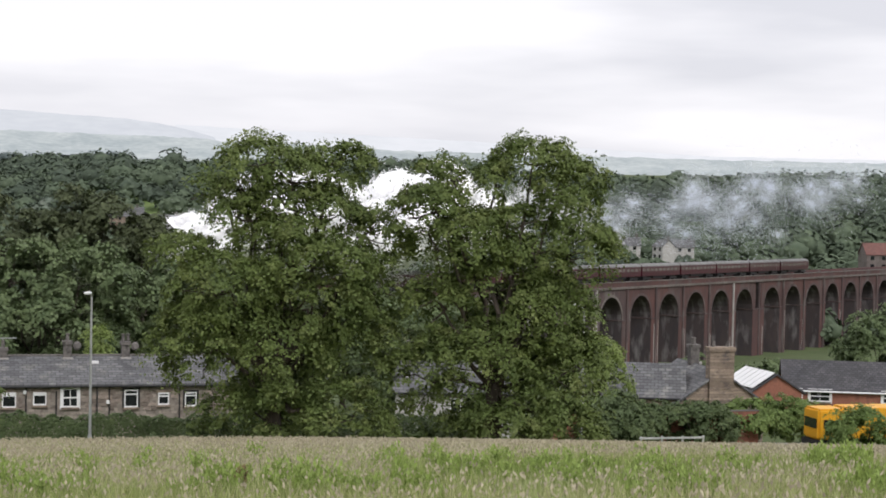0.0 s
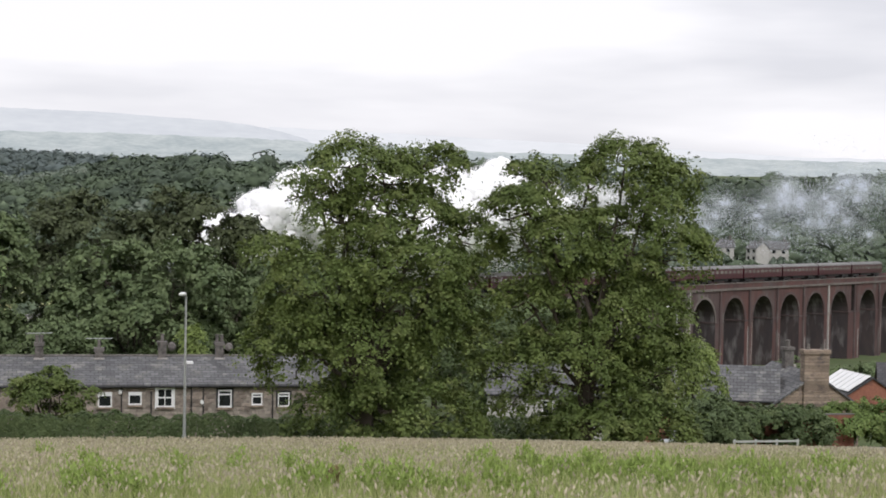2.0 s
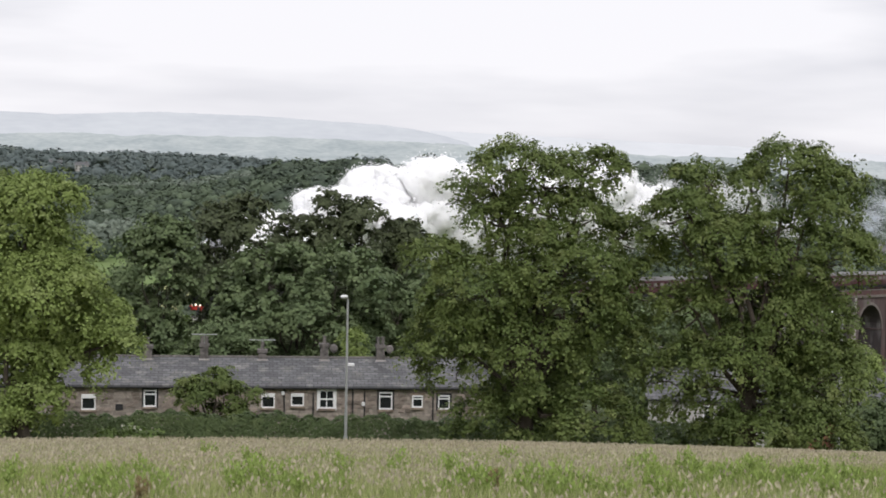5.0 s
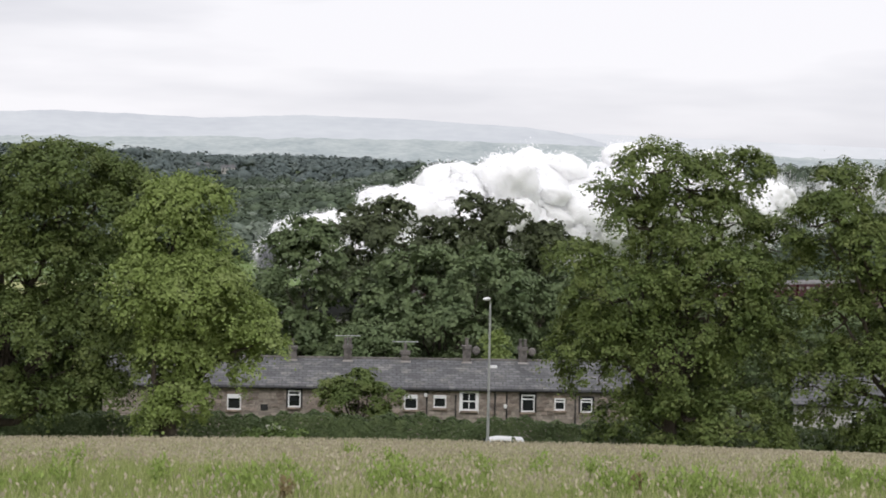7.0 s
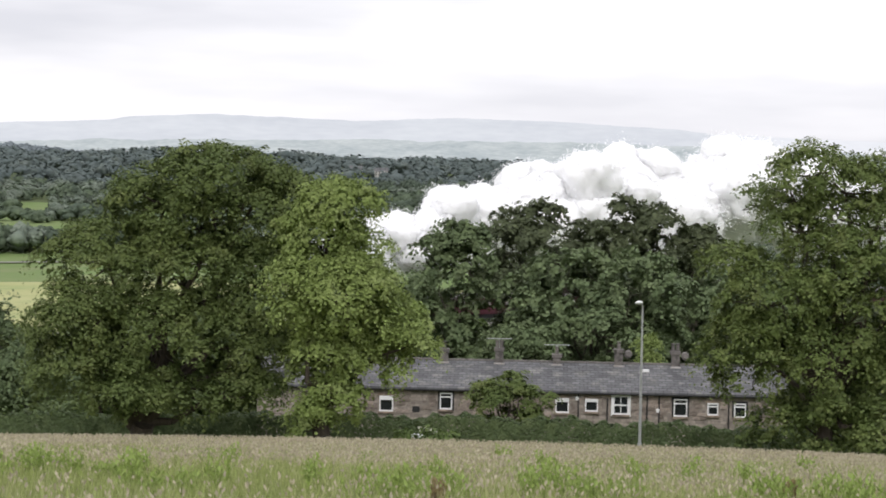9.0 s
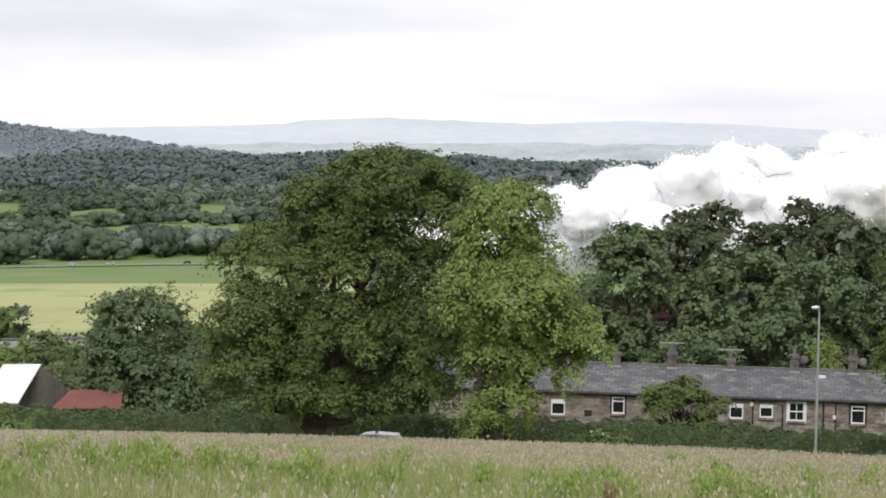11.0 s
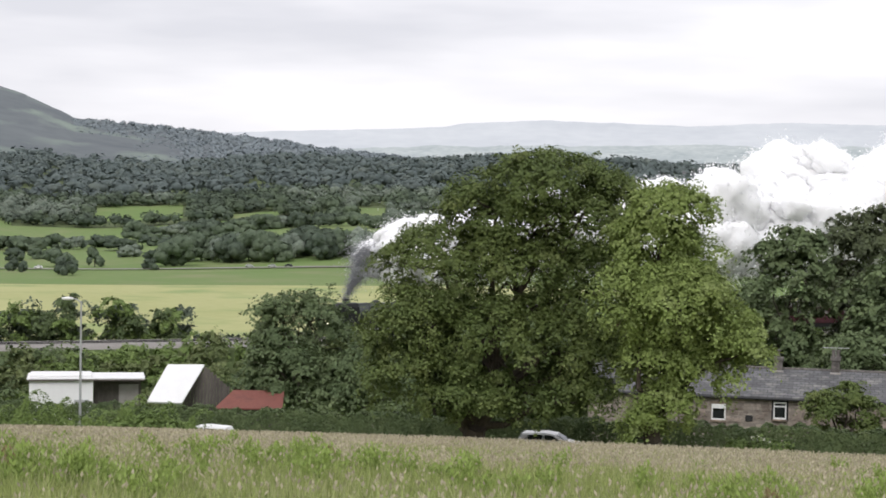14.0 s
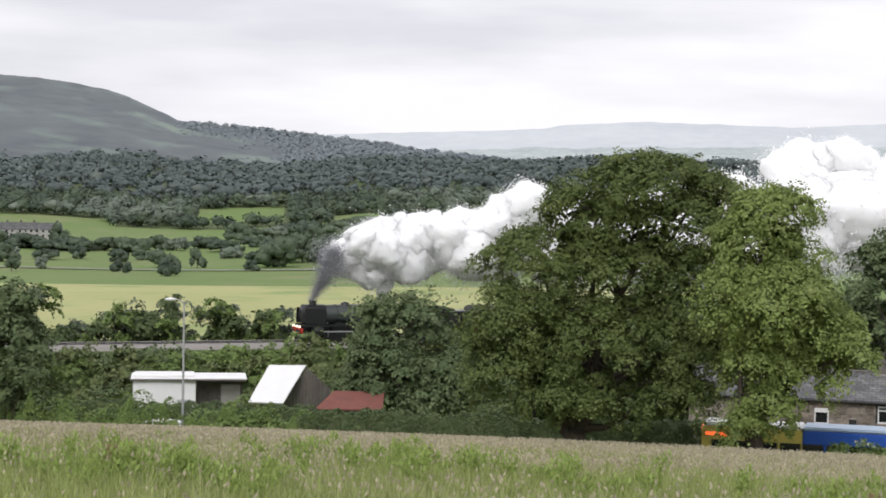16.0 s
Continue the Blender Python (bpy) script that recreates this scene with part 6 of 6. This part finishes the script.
# ---- meadow ----
def meadow_grass():
    rng = np.random.default_rng(55)
    n = 210000
    az = np.radians(rng.uniform(-15.5, 46.5, n))
    d = 22 + 82 * rng.random(n) ** 0.75
    x, y = -d * np.sin(az), d * np.cos(az)
    u, w = x * LX + y * LY, x * NX + y * NY
    keep = w < 106
    x, y, d = x[keep], y[keep], d[keep]
    n = len(x)
    z = height(x, y)
    patch = np.array([noise.noise(Vector((a * 0.09, b * 0.16, 3.1))) + 0.6 * noise.noise(Vector((a * 0.45, b * 0.5, 7.7))) for a, b in zip(x, y)])
    green = patch + rng.normal(0, 0.24, n) > 0.36 - 0.46 * np.clip((85 - d) / 52, 0, 1)
    h = np.where(green, 0.36, 0.42) * rng.uniform(0.6, 1.25, n) * np.clip(1.25 - d / 180, 0.5, 1)
    th = rng.uniform(0, 2 * np.pi, n)
    lean = rng.normal(0, 0.32, (n, 2))
    wd = np.where(green, 0.016, 0.01) * (1 + d / 90)
    base = np.stack([x, y, z - 0.02], 1)
    side = np.stack([np.cos(th), np.sin(th), np.zeros(n)], 1) * wd[:, None]
    tip = base + np.stack([lean[:, 0] * h, lean[:, 1] * h, h], 1)
    tri = np.stack([base - side, base + side, tip], 1).reshape(-1, 3)
    ob = quads_object("meadow_grass", tri, 3, [M["stalk"], M["blade"]], None, "", green.astype(int))
    tagged(ob, "long meadow grass, part green and part gone to seed", "grass", kind="stuff")
    sel = ~green & (rng.random(n) < np.clip(d / 90, 0.25, 0.6))
    c = tip[sel]
    m = len(c)
    hd = np.stack([rng.normal(0, 0.3, m), rng.normal(0, 0.3, m), np.ones(m)], 1) * rng.uniform(0.05, 0.11, m)[:, None]
    sd = np.stack([np.cos(th[sel]), np.sin(th[sel]), np.zeros(m)], 1) * (0.02 * (1 + d[sel] / 90))[:, None]
    q = np.stack([c - hd * 0.6, c + sd, c + hd * 0.6, c - sd], 1).reshape(-1, 3)
    ob = quads_object("seed_heads", q, 4, [M["seed"]])
    tagged(ob, "pinkish tan seed heads of the meadow grass", "grass", kind="stuff")


M["stalk"] = leaf_material("dry_stalks", (0.34, 0.36, 0.17), (0.41, 0.4, 0.22), (0.31, 0.37, 0.15), 0.15, 0.3, 0.25)
M["blade"] = leaf_material("grass_blades", (0.23, 0.285, 0.09), (0.3, 0.345, 0.12), (0.335, 0.36, 0.155), 0.2, 0.35, 0.3)
M["seed"] = leaf_material("seed_heads", (0.40, 0.36, 0.26), (0.47, 0.42, 0.31), (0.41, 0.34, 0.27), 0.12, 0.3, 0.25)
M["weed"] = leaf_material("weed_leaves", (0.25, 0.335, 0.085), (0.31, 0.4, 0.105), (0.35, 0.41, 0.14), 0.8, 0.35, 0.25)
M["dock"] = leaf_material("dock_spikes", (0.24, 0.19, 0.1), (0.29, 0.23, 0.12), (0.25, 0.25, 0.1), 0.8, 0.3, 0.25)
meadow_grass()


def weed(seed, h, mat, wide=0.5):
    """A clump of leafy stems that lean outwards."""
    rng = np.random.default_rng(seed)
    ob = thing("weed_clump", Matrix(), "clump of bright green meadow weeds", "weed", "meadow weeds")
    stems = 16
    a = rng.uniform(0, 2 * np.pi, stems)
    lean = np.stack([np.cos(a), np.sin(a), np.zeros(stems)], 1) * (rng.random(stems) ** 0.6 * wide)[:, None]
    top = rng.uniform(0.55, 1.05, stems) * h
    n = 230
    k = rng.integers(0, stems, n)
    f = rng.random(n) ** 0.8
    c = lean[k] * (0.35 + 0.65 * f)[:, None] + np.array([0, 0, 1]) * (top[k] * f)[:, None] + rng.normal(0, 0.035, (n, 3))
    nn = unit(lean[k] * 0.8 + rng.normal(0, 0.4, (n, 3)) + np.array([0, 0, 0.7]))
    v = leaves(c, nn, 0.12, rng, -1.6).reshape(-1, 4, 3)
    v[:, [1, 3]] = v.mean(1, keepdims=True) + (v[:, [1, 3]] - v.mean(1, keepdims=True)) * 0.5
    quads_object("leaves", v.reshape(-1, 3), 4, [mat], ob)
    return ob


def weeds():
    rng = np.random.default_rng(12)
    kinds = [weed(1, 0.56, M["weed"], 0.36), weed(2, 0.74, M["weed"], 0.3), weed(3, 0.46, M["weed"], 0.45), weed(4, 0.62, M["dock"], 0.1)]
    used = set()
    spots = []
    for _ in range(30):
        a, d = rng.uniform(-14, 45), 31 + 17 * rng.random() ** 1.4
        for _ in range(rng.integers(3, 10)):
            spots.append((a + rng.normal(0, 0.9), d + rng.normal(0, 1.6)))
    for _ in range(60):
        spots.append((rng.uniform(-14, 45), rng.uniform(30, 62)))
    for a, d in spots:
        k = 3 if rng.random() < 0.03 else int(rng.integers(3))
        x, y = pt(a, d)
        m = pose(x, y, gz(x, y) - 0.03, 0, 0, rng.uniform(0, 360))
        if k in used:
            copy_thing(kinds[k], m)
        else:
            kinds[k].matrix_basis = m
            used.add(k)


weeds()


# ---- stones of the terrace's wall ----
def stones():
    rng = np.random.default_rng(4)
    data = []
    for k in range(6):
        bm = bmesh.new()
        w, h = (0.62, 0.5, 0.74, 0.42, 0.56, 0.66)[k], (0.27, 0.3, 0.25, 0.29, 0.24, 0.28)[k]
        box(bm, -w / 2, w / 2, -0.05, 0.04, -h / 2, h / 2, bevel=0.025)
        me = bpy.data.meshes.new("stone")
        bm.to_mesh(me)
        bm.free()
        me.materials.append(M["stone_piece"])
        data.append((me, w))
    holes = [(-9.6, 0.6), (-5.05, 0.66), (3.78, 0.6), (6.0, 0.58), (8.22, 0.78), (12.72, 0.68), (15.16, 0.5), (17.2, 0.62), (-7.3, 0.35)]
    n = 0
    for row in range(7):
        z, x = 0.2 + row * 0.29, -11.5 + rng.uniform(0, 0.4)
        while x < 19.5 and n < 300:
            me, w = data[rng.integers(6)]
            xc = x + w / 2
            x += w + 0.05
            if any(abs(xc - hx) < hw + w / 2 for hx, hw in holes) or z > 2.0:
                continue
            if rng.random() < 0.2:
                continue
            o = new("stone", me)
            o.parent = T_WALL
            o.matrix_basis = pose(xc, -0.01 - 0.02 * rng.random(), z + rng.normal(0, 0.012), 0, 0, rng.normal(0, 0.6))
            n += 1


stones()


# ---- what moves ----
V_TRAIN, NOSE = 8.1, 10.05


def drive(ob, rows, w, back=False):
    """Along the road: rows of seconds and place u; nose to the left, or to the right if back."""
    walk(ob, [(t, pose(*uw(u, w), float(road_z(u)) + 0.12, 0, 0, 15 if back else 195)) for t, u in rows])


def motions():
    T = 16.0
    for ob, back in [(LOCO, 0.0)] + [(c, 21.3 + 20.35 * i) for i, c in enumerate(COACHES)]:
        rows = []
        for t in (0.0, 8.0, T):
            rows.append((t, pose(*rail(NOSE - V_TRAIN * (T - t) - back, 0, 0.1), 0, -math.degrees(math.atan(GR)), HEAD)))
        walk(ob, rows)
    for w, x, y, r in WHEELS:
        step = math.radians(80) * r / V_TRAIN
        n = int(T / step) + 1
        walk(w, [(T * k / n, pose(x, y, r, 0, math.degrees(V_TRAIN * T * k / n / r), 0)) for k in range(n + 1)])
    rows = []
    for t in (0.0, 8.0, T):
        rows.append((t, pose(*rail(NOSE - V_TRAIN * (T - t) - 2.0, 0, 0.0), 0, 0, HEAD + 180)))
    walk(PLUME, rows)
    for p, x, y, z, a, drift, turn in PUFFS:
        walk(p, [(t, pose(x + drift * (t - 9), y, z - max(t - 9, 0) * (0.12 * min(1, x / 45) + 0.55 * math.exp(-((x - 45) / 13) ** 2)) - 0.5 * max(9 - t, 0) * min(1, max(0, (x - 42) / 30)) + drift * (t - 9) * (np.interp(x + 4, TOP_X, TOP_Z) - np.interp(x - 4, TOP_X, TOP_Z)) / 12, turn * 0.3 * t / 4, turn * t / 5, a + turn * t / 6)) for t in (0.0, 4.5, 9.0, 12.5, T)])
    walk(OLD, [(0.0, OLD.matrix_basis.copy()), (T, OLD.matrix_basis @ pose(-6, 0, 2))])
    for p, x, y, z, a, drift, turn in OLD_PUFFS:
        walk(p, [(t, pose(x + drift * t, y, z + 0.08 * t, 0, turn * t / 5, a)) for t in (0.0, T)])
    drive(CARS[0], [(0.0, -72), (1.5, -48), (T, 184)], 113.7)
    drive(CARS[1], [(0.0, -110), (5.0, -26), (7.2, -7), (9.5, 10.4), (12.3, 29.3), (14.0, 42), (14.6, 43.8), (T, 53)], 113.7)
    drive(CARS[2], [(0.0, 209), (13.1, 31.3), (T, -8)], 116.8, True)
    drive(BUS, [(0.0, -167), (T, 9.0)], 113.6)
    for i, (c, a0, rate) in enumerate(zip(FAR_CARS, (36.5, 24.0, 33.2, 22.0, 36.0), (0.28, 0.62, 0.0, 0.5, -0.15))):
        rows = []
        for t in (0.0, 5.0, 10.0, T):
            a = a0 + rate * t
            x, y = pt(a, 907)
            rows.append((t, pose(x, y, gz(x, y) + 0.66, 0, 0, a + (180 if rate >= 0 else 0))))
        walk(c, rows)


motions()
